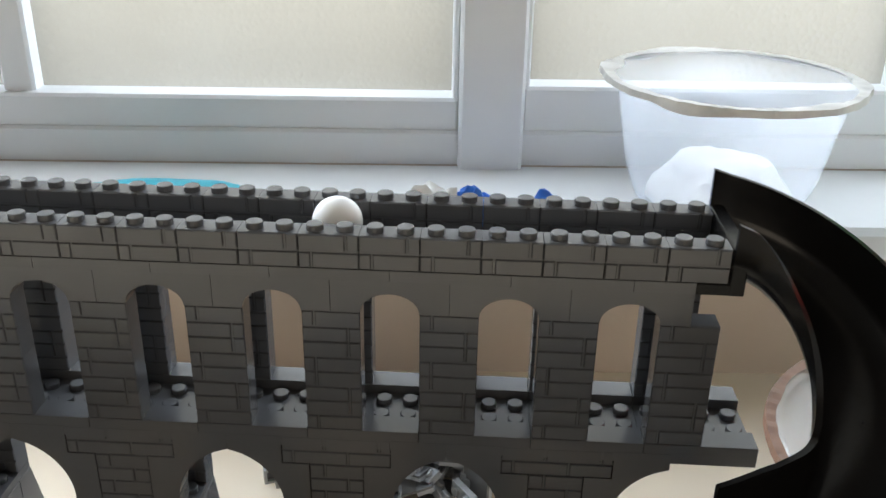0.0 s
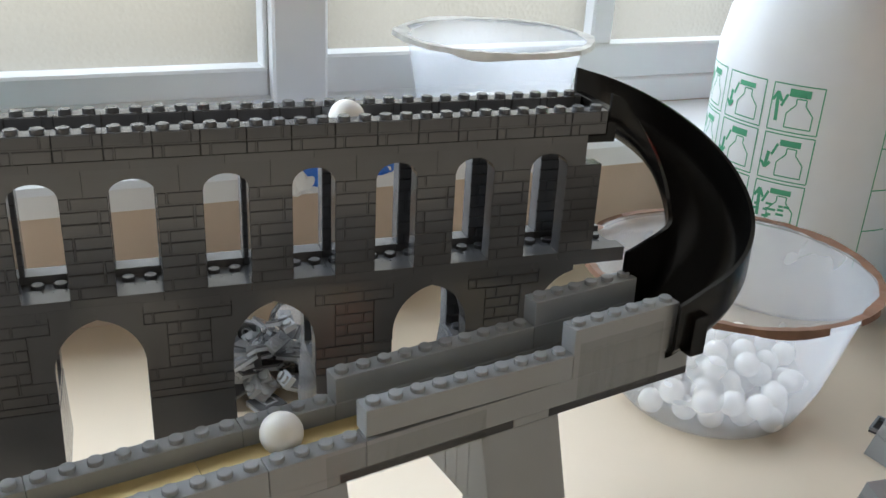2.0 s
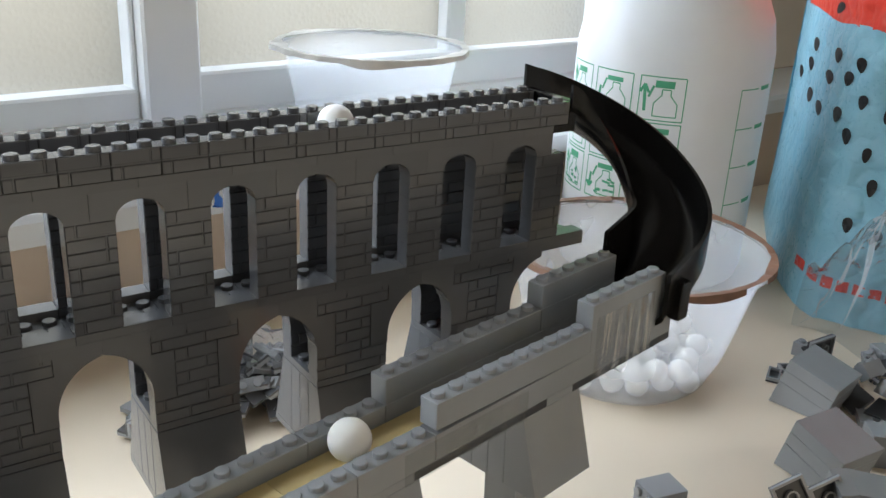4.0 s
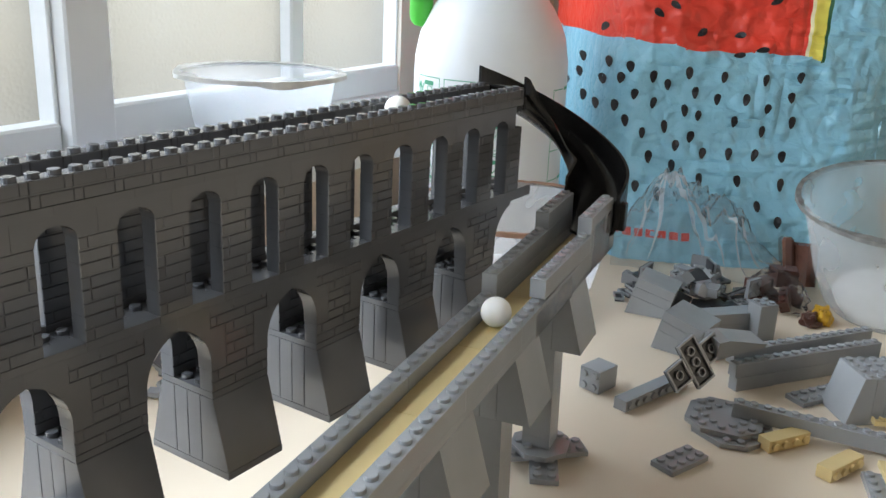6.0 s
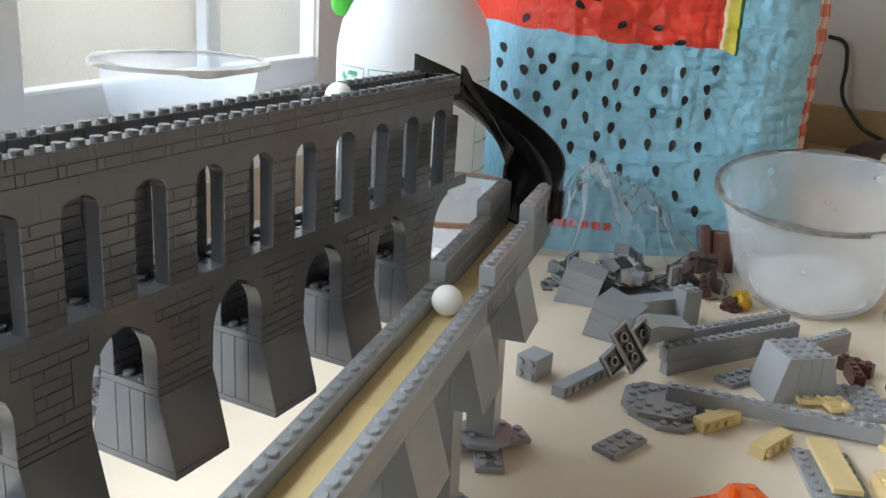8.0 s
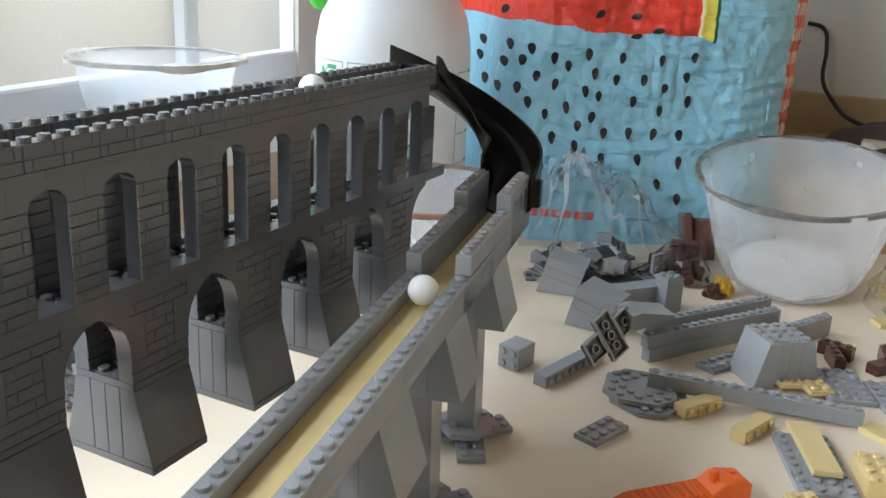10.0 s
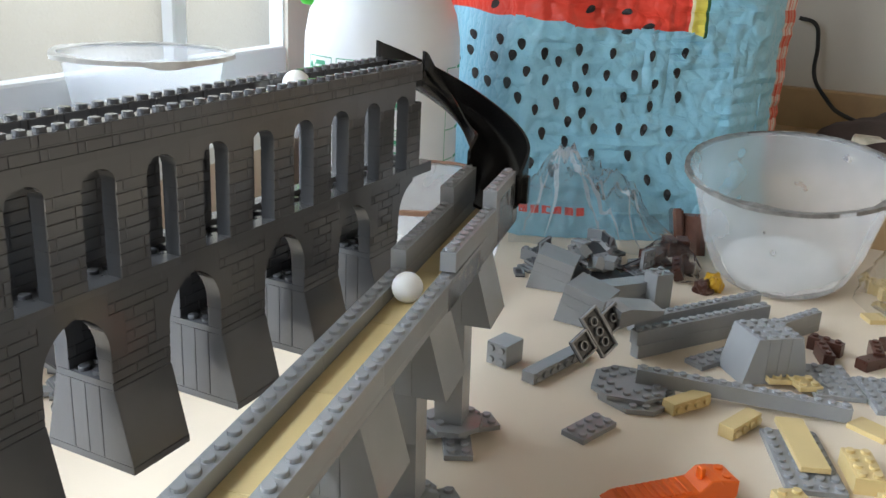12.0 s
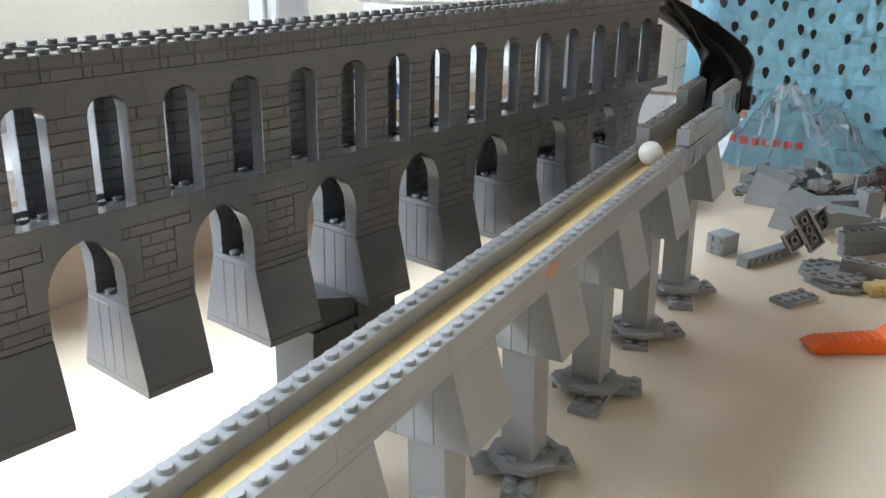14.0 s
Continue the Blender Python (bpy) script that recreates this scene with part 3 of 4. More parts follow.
def tub(name, m, r_top, r_bot, h, label, seed, torn=LABEL, mat=TUB, bare=-0.4, flare=0.3):
    t = thing(name, m, label, "plastic tub")
    bm = bmesh.new()
    rb = r_bot
    prof = [(0.1, 1.4), (rb - 4, 1.4), (rb, 5), (rb + (r_top - rb) * 0.30, h * 0.3), (rb + (r_top - rb) * 0.32, h * 0.31), (r_top - 6, h - 6), (r_top - 4.5, h - 2)]
    prof += [(r_top, h - 1.2), (r_top + 0.4, h - 3.5), (r_top - 0.8, h - 3.6), (r_top - 1.2, h - 2.4), (r_top - 4, h - 3.2), (r_top - 5, h - 7)]
    prof += [(rb + (r_top - rb) * 0.32 + 0.9, h * 0.30), (rb + 1, 4.6), (rb - 3.6, 0.2), (0.1, 0.2)]
    lathe(bm, prof, 64)
    part("wall", bm, mat, t, soft=True)
    rnd = random.Random(seed)
    bm = bmesh.new()
    n = 120
    rows_ = []
    for i in range(n):
        a = 2 * math.pi * i / n
        wdt = 2.0 + 4.0 * max(0, noise.noise((math.cos(a) * 2.2 + seed, math.sin(a) * 2.2, 0.3))) * 2 + rnd.uniform(0, 0.8)
        drop = 1.0 + 5.0 * max(0, noise.noise((math.cos(a) * 1.7 - seed, math.sin(a) * 1.7, 4.0)))
        lift = rnd.uniform(0.2, 0.9)
        rows_.append([bm.verts.new((r * math.cos(a), r * math.sin(a), z)) for r, z in
                      ((r_top - wdt, h - 0.6 + lift), (r_top + 0.9 + flare * wdt, h - 0.4 + lift), (r_top + 1.2 + flare * wdt + rnd.uniform(0, 0.5), h - 2 - drop))])
    for i in range(n):
        a, b = rows_[i], rows_[(i + 1) % n]
        for k in range(2):
            if noise.noise((math.cos(2 * math.pi * i / n) * 2.6, math.sin(2 * math.pi * i / n) * 2.6, seed * 1.7 + k)) > bare:
                bm.faces.new((a[k], b[k], b[k + 1], a[k + 1]))
    part("torn_film", bm, torn, t, "torn printed lid film stuck round the rim")
    return t


SILLTUB = tubplastic("sill_tub", (0.8, 0.83, 0.88), 0.22)
CLEARTUB = tubplastic("clear_tub", (0.84, 0.85, 0.86), 0.3)
FOILGREY = material("grey_torn_foil", (0.2, 0.19, 0.175), 0.4, metal=0.3, var=0.5, scale=120.0, bump=0.4)
WHITEFILM = material("white_torn_film", (0.8, 0.78, 0.73), 0.5, var=0.3, scale=60.0, bump=0.3)
PALEFILM = material("pale_torn_film", (0.62, 0.55, 0.42), 0.5, var=0.5, scale=60.0, bump=0.3)
tub("plastic_tub", at(128, 68, 0), 80, 52, 86, "translucent tub of white balls with a torn brown lid film", 3)
tub("plastic_tub", at(70, 288, SILL), 67, 46, 74, "translucent tub on the window sill with torn lid film", 8, WHITEFILM, SILLTUB, -0.7, 0.7)
tub("plastic_tub", at(317, -186, 10.6, 0, -11, 0), 84, 55, 94, "translucent tub with torn foil rim and white residue inside", 15, FOILGREY, CLEARTUB, -0.25)

rnd = random.Random(5)
spots = []
for layer, zc in enumerate((8.6, 19.5, 30.0)):
    tries = 0
    lim = 47 + layer * 4.0 if layer < 2 else 26
    while tries < 900:
        tries += 1
        r, a = lim * math.sqrt(rnd.random()), rnd.uniform(0, 2 * math.pi)
        q = Vector((r * math.cos(a), r * math.sin(a), zc + rnd.uniform(-0.4, 0.8)))
        if all((q - o).length > 13.6 for o in spots):
            spots.append(q)
for q in spots:
    ball(128 + q.x, 68 + q.y, q.z, "white plastic ball heaped inside the tub", "balls in the tub")


def lump(name, m, rx, ry, rz, mat, label, category, seed, amp=0.25, freq=1.6, cut=-0.15):
    bm = bmesh.new()
    bmesh.ops.create_icosphere(bm, subdivisions=4, radius=1.0)
    for v in bm.verts:
        k = 1 + amp * noise.noise(v.co * freq + Vector((seed, 0, 0))) + amp * 0.4 * abs(noise.noise(v.co * freq * 3 + Vector((0, seed, 0))))
        v.co = Vector((v.co.x * rx * k, v.co.y * ry * k, max(v.co.z, cut) * rz * k - cut * rz))
    return solid(name, bm, mat, m, label, category, soft=True)


lump("paper_tissue", at(71, 288, SILL + 2), 36, 32, 26, TISSUE, "crumpled white tissue inside the sill tub", "tissue", 2)
lump("powder_heap", at(317, -186, 12.6, 0, -11, 0), 48, 48, 14, TISSUE, "white residue settled in the bottom of the tub", "residue", 6, 0.08, 2.0)
lump("sweet_wrapper", at(-72, 246, SILL - 12), 14, 9, 24, BLUE, "crumpled blue and white wrapper hanging over the sill edge", "wrapper", 11, 0.5, 2.4)
lump("paper_tissue", at(-88, 244, SILL - 16), 18, 10, 30, TISSUE, "small crumpled white paper on the sill", "tissue", 13, 0.5, 2.4)
lump("sweet_wrapper", at(-30, 248, SILL - 8), 16, 9, 19, BLUE, "crumpled blue wrapper hanging over the sill edge", "wrapper", 17, 0.5, 2.2)
lump("paper_tissue", at(-136, 260, SILL), 22, 14, 6, TISSUE, "crumpled white paper on the sill", "tissue", 19, 0.3, 2.0)
lump("food_packet", at(-250, 262, SILL), 58, 24, 5, TEAL, "teal shiny packet lying on the window sill", "packet", 23, 0.25, 1.8)

# ---------------------------------------------------------------- spray bottle
jug = thing("spray_bottle", at(277, 190, 0), "white plastic spray bottle with green printed instructions", "spray bottle")
bm = bmesh.new()
prof = [(0.1, 0.3), (65, 0.3), (71, 5), (73, 14), (73, 160), (72.5, 178), (68.5, 200), (62.5, 214), (55.5, 226), (44, 241), (32, 254), (24, 264), (21, 270), (21, 290), (0.1, 290)]
lathe(bm, prof, 72)
part("bottle_body", bm, JUGM, jug, soft=True)
bm = bmesh.new()
lathe(bm, [(0.1, 290), (25, 290), (26, 292), (26, 318), (22, 322), (0.1, 322)], 40)
part("green_collar", bm, GREENCAP, jug, "bright green spray collar", soft=True)
bm = bmesh.new()
bevelbox(bm, -40, 78, -11, 11, 322, 352, 4)
part("trigger_head", bm, GREENCAP, jug, "bright green trigger spray head", m=at(0, 0, 0, 0, 0, 125))
bm = bmesh.new()
lathe(bm, [(0.1, 0), (6, 1.2), (9.5, 5), (11, 11), (11, 60), (9, 126), (0.1, 126)], 24)
part("trigger", bm, GREENCAP, jug, "rounded green trigger lever", soft=True, m=at(-39, 56, 204))
VIEW = Vector((-0.69, -0.72, 0))
SIDE = Vector((-0.72, 0.69, 0))
JR = 73.4


def on_jug(lat, z):
    a = lat / 72.0
    return (VIEW * math.cos(a) + SIDE * math.sin(a)) * JR + Vector((0, 0, z))


def jug_strip(bm, l0, l1, z0, z1):
    n = max(1, int(abs(l1 - l0) / 3))
    lo = [bm.verts.new(on_jug(l0 + (l1 - l0) * i / n, z0)) for i in range(n + 1)]
    hi = [bm.verts.new(on_jug(l0 + (l1 - l0) * i / n, z1)) for i in range(n + 1)]
    for i in range(n):
        bm.faces.new((lo[i], lo[i + 1], hi[i + 1], hi[i]))


def jug_line(bm, l0, z0, l1, z1, w=0.9):
    d = Vector((l1 - l0, z1 - z0))
    if d.length < 0.01:
        return
    nrm = Vector((-d.y, d.x)).normalized() * w / 2
    n = max(1, int(d.length / 4))
    prev = None
    for i in range(n + 1):
        q = Vector((l0, z0)) + d * i / n
        pr = [bm.verts.new(on_jug(q.x + s * nrm.x, q.y + s * nrm.y)) for s in (-1, 1)]
        if prev:
            bm.faces.new((prev[0], pr[0], pr[1], prev[1]))
        prev = pr


rnd = random.Random(12)
for row in range(3):
    for col in range(3):
        l0, z1 = 98.6 - col * 36.4, 163.3 - row * 32.6
        l1, z0 = l0 - 31, z1 - 30.4
        bm = bmesh.new()
        for a in ((l0, z0, l1, z0), (l0, z1, l1, z1), (l0, z0, l0, z1), (l1, z0, l1, z1)):
            jug_line(bm, *a, 0.8)
        # bottle pictogram: body, neck, head, trigger and an arrow
        cl, cz = (l0 + l1) / 2, z0 + 3
        pts = [(8, 0), (8, 9), (3, 15), (3, 19), (-3, 19), (-3, 15), (-8, 9), (-8, 0)]
        for (a, b), (c, d) in zip(pts, pts[1:] + pts[:1]):
            jug_line(bm, cl - 3 + a, cz + b, cl - 3 + c, cz + d, 0.8)
        jug_strip(bm, cl - 8, cl + 5, cz + 20, cz + 23 + rnd.uniform(0, 2))
        jug_line(bm, cl + 6, cz + 21, cl + 9, cz + 13, 1.6)
        k = rnd.choice((-1, 1))
        jug_line(bm, cl + 11, cz + 9 - 6 * k, cl + 12, cz + 12 + 8 * k, 2.2)
        jug_line(bm, cl + 9, cz + 12 + 4 * k, cl + 12, cz + 13 + 9 * k, 1.8)
        jug_line(bm, cl + 15, cz + 12 + 4 * k, cl + 12, cz + 13 + 9 * k, 1.8)
        if row == 2:
            for q in range(14):
                a, b = rnd.uniform(l1 + 4, l0 - 4), rnd.uniform(z0 + 3, z0 + 16)
                jug_strip(bm, a, a + rnd.uniform(2, 5), b, b + 1.6)
        part("printed_picture", bm, GREEN, jug, "green line drawing printed on the bottle")
bm = bmesh.new()
jug_line(bm, -47.5, 44, -47.5, 156, 0.8)
for i in range(4):
    jug_line(bm, -47.5, 156 - i * 28.3, -66, 156 - i * 28.3, 0.8)
    jug_strip(bm, -69, -83, 154.5 - i * 28.3, 157.5 - i * 28.3)
jug_strip(bm, -100, -114, 145, 165)
part("volume_scale", bm, GREEN, jug, "green printed volume scale with small marks")

# ---------------------------------------------------------------- watermelon shopping bag
BAG_D = Vector((-0.475, 0.880, 0))
BAG_N = Vector((-0.880, -0.475, 0))     # towards the table
BAG_A = Vector((412, -72, 0))
bag = thing("shopping_bag", Matrix(), "light blue woven plastic shopping bag printed with a red watermelon slice", "shopping bag")


def bag_point(s, z, lift=0.0):
    out = 34.0 * max(0.0, 1 - z / 120.0) ** 1.4
    out += 2.2 * noise.noise((s * 0.02, z * 0.03, 2.0)) * 2 + 1.1 * noise.noise((s * 0.07, z * 0.09, 7.0)) * 2
    out += 3.4 * abs(noise.noise((s * 0.012 + 4, z * 0.075, 3.0))) * 2 + 2.0 * abs(noise.noise((s * 0.085, z * 0.014, 5.0))) * 2
    out += 2.2 * abs(noise.noise((s * 0.06 + z * 0.03, z * 0.07 - s * 0.02, 9.0))) * 2
    out -= 10 * ((s - 110) / 190.0) ** 2
    if s > 150:
        out -= 0.035 * (s - 150) ** 2
    if s < -40:
        out -= 0.010 * (s + 40) ** 2
    return BAG_A + BAG_D * s + BAG_N * (out + lift) + Vector((0, 0, z))


def melon_edge(s):
    return 193 + 0.045 * s + 2.0 * math.sin(s * 0.05) + 1.2 * math.sin(s * 0.16)


bm = bmesh.new()
S0, S1, Z1, ST = -96.0, 231.0, 330.0, 3.0
cols, rows_ = int((S1 - S0) / ST), int(Z1 / ST)


def snapped(s, z):
    e = melon_edge(s)
    return e if abs(z - e) <= ST / 2 and s > -10 else z


grid = [[bm.verts.new(bag_point(S0 + ST * i, snapped(S0 + ST * i, 0.5 + ST * j))) for i in range(cols + 1)] for j in range(rows_ + 1)]
for j in range(rows_):
    for i in range(cols):
        s, z = S0 + ST * (i + 0.5), ST * (j + 0.5)
        f = bm.faces.new((grid[j][i], grid[j][i + 1], grid[j + 1][i + 1], grid[j + 1][i]))
        if z + 0.5 > melon_edge(s) and s > -9:
            f.material_index = 1 if s > 9 else (4 if s > 5 else (2 if s > -6 else 3))
PALERIND = material("pale_rind", (0.85, 0.78, 0.5), 0.4, var=0.05)
part("front_panel", bm, [CYAN, RED, YELLOW, RIND, PALERIND], bag, soft=True)
# gingham side gusset, running away from the table
GINGHAM_W = material("gingham_white", (0.8, 0.74, 0.68), 0.45)
bm = bmesh.new()
back = Vector((0.94, -0.12, 0))
g0 = [[bm.verts.new(bag_point(S0 + 0.3, 0.5 + 6.0 * j, -1.0 - 0) + back * (5.0 * k) * (0.35 + 0.65 * j / 55.0) + Vector((0, 0, 0)) - BAG_N * (3.0 * math.sin(k * 1.1))) for k in range(13)] for j in range(56)]
for j in range(55):
    for k in range(12):
        f = bm.faces.new((g0[j][k], g0[j][k + 1], g0[j + 1][k + 1], g0[j + 1][k]))
        a, b = (j // 2) % 2, (k // 1) % 2
        f.material_index = 0 if (a and b) else (1 if (not a and not b) else 2)
GINGHAM_R = material("gingham_red", (0.66, 0.09, 0.04), 0.45)
GINGHAM_M = material("gingham_half", (0.7, 0.3, 0.22), 0.45)
part("side_gusset", bm, [GINGHAM_R, GINGHAM_W, GINGHAM_M], bag, "red and white gingham side of the bag", soft=True)
bm = bmesh.new()
a = [bag_point(S0 + 40, 2, -8), bag_point(S1, 2, -8), bag_point(S1, 320, -8), bag_point(S0 + 30, 320, -8)]
off = back * 30
va = [bm.verts.new(p - BAG_N * 0 + off) for p in a]
bm.faces.new(va)
vb = [bm.verts.new(a[1]), bm.verts.new(a[2])]
bm.faces.new((vb[0], va[1], va[2], vb[1]))
part("back_panel", bm, CYAN, bag)
# small printed line near the bottom, plain bars
for i in range(8):
    bm = bmesh.new()
    s = 96 + i * 11
    q = [bm.verts.new(bag_point(s + u * 8, 18 + w * 7 + 0.03 * s, 0.5)) for u, w in ((0, 0), (0.5, 0), (1, 0), (1, 1), (0.5, 1), (0, 1))]
    bm.faces.new((q[0], q[1], q[4], q[5]))
    bm.faces.new((q[1], q[2], q[3], q[4]))
    part("printed_bar", bm, RED, bag)
# seeds
rnd = random.Random(31)
SEEDS_BLUE = [(204, 176), (206, 159), (217, 145), (201, 137), (190, 134), (186, 160), (182, 178), (171, 165), (164, 177), (158, 152),
              (174, 138), (164, 126), (148, 117), (140, 95), (143, 170), (140, 145), (128, 124), (129, 163), (118, 88), (116, 107),
              (111, 140), (111, 175), (103, 157), (103, 116), (98, 136), (91, 77), (90, 101), (82, 152), (79, 173), (66, 102),
              (64, 132), (56, 78), (56, 153), (42, 102), (35, 55), (37, 124), (41, 172), (36, 146), (15, 42), (15, 76),
              (16, 102), (15, 157), (11, 134), (10, 176), (84, 44), (48, 41), (129, 61), (150, 67)]
seeds = [(s, z, 1.0, rnd.uniform(-0.15, 0.15)) for s, z in SEEDS_BLUE]
for s, z in ((188, 210), (104, 212), (69, 211), (48, 199), (67, 193)):
    seeds.append((s, z, 0.9, rnd.uniform(-1.4, 1.4)))
for i in range(16):
    seeds.append((rnd.uniform(25, 212), rnd.uniform(224, 318), 0.9, rnd.uniform(-1.2, 1.2)))


def seed_mesh(s, z, k, tilt):
    bm = bmesh.new()
    n = 14
    hh, ww = rnd.uniform(5.0, 6.2) * k, rnd.uniform(2.9, 3.6) * k
    ct, st = math.cos(tilt), math.sin(tilt)
    c = bm.verts.new(bag_point(s, z, 1.0))
    ring = []
    for i in range(n):
        a = 2 * math.pi * i / n
        u, v = ww * math.sin(a) * (1 + 0.30 * math.cos(a)), hh * math.cos(a)
        ring.append(bm.verts.new(bag_point(s + u * ct - v * st, z + u * st + v * ct, 0.9)))
    for i in range(n):
        bm.faces.new((c, ring[i], ring[(i + 1) % n]))
    return bm


for s, z, k, tilt in seeds:
    part("printed_seed", seed_mesh(s, z, k, tilt), SEED, bag)

# crumpled clear film bag in front of it

def film():
    m = bpy.data.materials.new("crinkled_clear_film")
    m.use_nodes = True
    nt = m.node_tree
    nt.nodes.remove(nt.nodes["Principled BSDF"])
    tr = nt.nodes.new("ShaderNodeBsdfTransparent")
    gl = nt.nodes.new("ShaderNodeBsdfGlossy")
    gl.inputs["Roughness"].default_value = 0.16
    tl = nt.nodes.new("ShaderNodeBsdfTranslucent")
    lw = nt.nodes.new("ShaderNodeLayerWeight")
    lw.inputs["Blend"].default_value = 0.12
    m1 = nt.nodes.new("ShaderNodeMixShader")
    m1.inputs["Fac"].default_value = 0.2
    nt.links.new(tr.outputs[0], m1.inputs[1])
    nt.links.new(tl.outputs[0], m1.inputs[2])
    m2 = nt.nodes.new("ShaderNodeMixShader")
    nt.links.new(lw.outputs["Fresnel"], m2.inputs["Fac"])
    nt.links.new(m1.outputs[0], m2.inputs[1])
    nt.links.new(gl.outputs[0], m2.inputs[2])
    nt.links.new(m2.outputs[0], nt.nodes["Material Output"].inputs["Surface"])
    return m


CRINKLE = film()
# milky stuff for highlights painted onto the clear film
GLINT = tubplastic("milky_film_glint", (0.9, 0.92, 0.94), 0.42)
cb = thing("clear_plastic_bag", at(0, 0, 0.3), "crumpled clear plastic bag against the shopping bag", "plastic bag")
CB0, CB1 = Vector((300, 58, 0)), Vector((352, -88, 0))
CB_N = Vector((-0.94, -0.34, 0))


def clear_point(u, v, lift=0.0):
    """Loose tent of film: u along its foot, v from the front edge over the top to the back."""
    h = 30 + 50 * math.exp(-((u - 0.30) / 0.2) ** 2) + 38 * math.exp(-((u - 0.64) / 0.2) ** 2) - 20 * u * u
    w = 20 + 14 * math.sin(math.pi * u)
    a = math.pi * v
    q = Vector((u * 5.0, v * 3.0, 1.7))
    k = 1 + 0.22 * noise.noise(q * 1.3) - 0.34 * abs(noise.noise(q * 2.3)) + 0.12 * noise.noise(q * 6.0)
    p = CB0.lerp(CB1, u) + CB_N * (math.cos(a) * w * (1 + 0.5 * noise.noise(Vector((u * 4, 0.3, 9)))))
    return p + Vector((0, 0, max(0.3, math.sin(a) * h * k * 1.12))) + CB_N * lift


bm = bmesh.new()
NU, NV = 72, 36
grid = [[bm.verts.new(clear_point(i / NU, j / NV)) for j in range(NV + 1)] for i in range(NU + 1)]
for i in range(NU):
    for j in range(NV):
        bm.faces.new((grid[i][j], grid[i + 1][j], grid[i + 1][j + 1], grid[i][j + 1]))
part("film_body", bm, CRINKLE, cb, "thin clear crumpled film", soft=True)
rnd = random.Random(71)
# pale ribbons along the creases stand in for white reflections
for u0, v0, u1, v1, wd in ((0.30, 0.5, 0.04, 0.02, 2.2), (0.30, 0.5, 0.22, 0.04, 3.0), (0.31, 0.48, 0.55, 0.05, 3.4), (0.32, 0.5, 0.68, 0.06, 2.2),
                           (0.22, 0.46, 0.42, 0.42, 4.0), (0.40, 0.44, 0.70, 0.40, 3.0), (0.70, 0.42, 0.93, 0.06, 2.4), (0.12, 0.40, 0.30, 0.46, 2.2),
                           (0.18, 0.42, 0.10, 0.06, 1.6), (0.62, 0.40, 0.78, 0.04, 1.6)):
    bm = bmesh.new()
    prev = None
    for i in range(19):
        f = i / 18
        u = u0 + (u1 - u0) * f + 0.02 * math.sin(f * 7 + u0 * 30)
        v = v0 + (v1 - v0) * f
        half = 0.5 * wd * (0.25 + math.sin(math.pi * min(1, f * 0.9 + 0.1))) / 150
        pr = [bm.verts.new(clear_point(u + q * half, v + q * half * 0.6, 0.5)) for q in (-1, 1)]
        if prev:
            bm.faces.new((prev[0], pr[0], pr[1], prev[1]))
        prev = pr
    part("film_glint", bm, GLINT, cb, "milky strip standing in for a white glint on the film", soft=True)

# ---------------------------------------------------------------- loose toy bricks on the table
LOOSE = "loose bricks"


def loose(name, bm, mat, m, label, category="toy brick"):
    return solid(name, bm, mat, m, label, category, LOOSE)


loose("plate", brick(4, 2, 3.2), GREY, at(-38.3, -130.4, 0, 0, 0, -18.5), "light grey two by four studded plate on the table", "toy plate")
loose("brick", brick(2, 2, 19.2), GREY, at(46.5, -59, 0, 0, -90, -12), "light grey stacked two by two brick lying on its side")
loose("beam_brick", brick(8, 1, 9.6), GREY, at(18, -70, 0, 90, 0, -14.5), "long light grey brick lying on its side")
loose("beam_brick", brick(16, 1, 9.6), GREY, at(41, -137, 6.5, 0, 2.6, -77.3), "long light grey brick with one row of studs")
loose("beam_brick", brick(16, 1, 9.6), GREY, at(91, -124, 9.7, 0, 0, -34), "long light grey brick on top of another")
loose("beam_brick", brick(12, 1, 9.6, studs=False), GREY, at(117, -142, 0, 0, 0, -34), "long light grey brick lying under another")
loose("brick", brick(4, 1, 9.6, studs=False), GREY, at(91, -125.5, 0, 0, 0, -34), "short light grey brick under a long one")
loose("beam_brick", brick(16, 1, 9.6), GREY, at(112, -116, 9.4, 0, 0, -33), "long light grey brick lying behind others")
loose("beam_brick", brick(14, 1, 9.4, studs=False), GREY, at(118, -120, 0, 0, 0, -33), "long light grey brick under another")
loose("beam_brick", brick(8, 1, 9.6), GREY, at(160, -200, 6, 0, 0, -28), "light grey brick with one row of studs")
loose("brick", brick(8, 1, 6.0, studs=False), GREY, at(160, -200, 0, 0, 0, -28), "light grey brick below another")
loose("tall_brick", brick(2, 2, 28.8), GREY, at(186, -112, 0, 0, 0, -38), "tall light grey two by two brick standing upright")
loose("brick", brick(6, 2, 9.6, studs=False), GREY, at(166, -80, 9.7, 0, 0, -40), "light grey brick in the heap")
loose("brick", brick(6, 2, 9.6), GREY, at(166, -80, 0, 0, 0, -40), "light grey brick at the bottom of the heap")
# studded pier block
ME_LOOSE = pier_bricks("slope_brick", -16, 16, -31.8, 0, GREY)
pt = thing("pier_block", at(105.5, -191, 31.9, 0, 0, -140.6), "grey tapered pier block with studs on top", "toy brick", LOOSE)
for me in ME_LOOSE:
    part("slope_brick", me, None, pt)
bm = bmesh.new()
for i in range(4):
    for j in range(4):
        stud(bm, -12 + 8 * i, 4 + 8 * j, 0)
part("studs", bm, GREY, pt)


def slope_block(m, label):
    t = thing("pier_block", m, label, "toy brick", LOOSE)
    for me in ME_LOOSE[:3]:
        part("slope_brick", me, None, t)
    return t


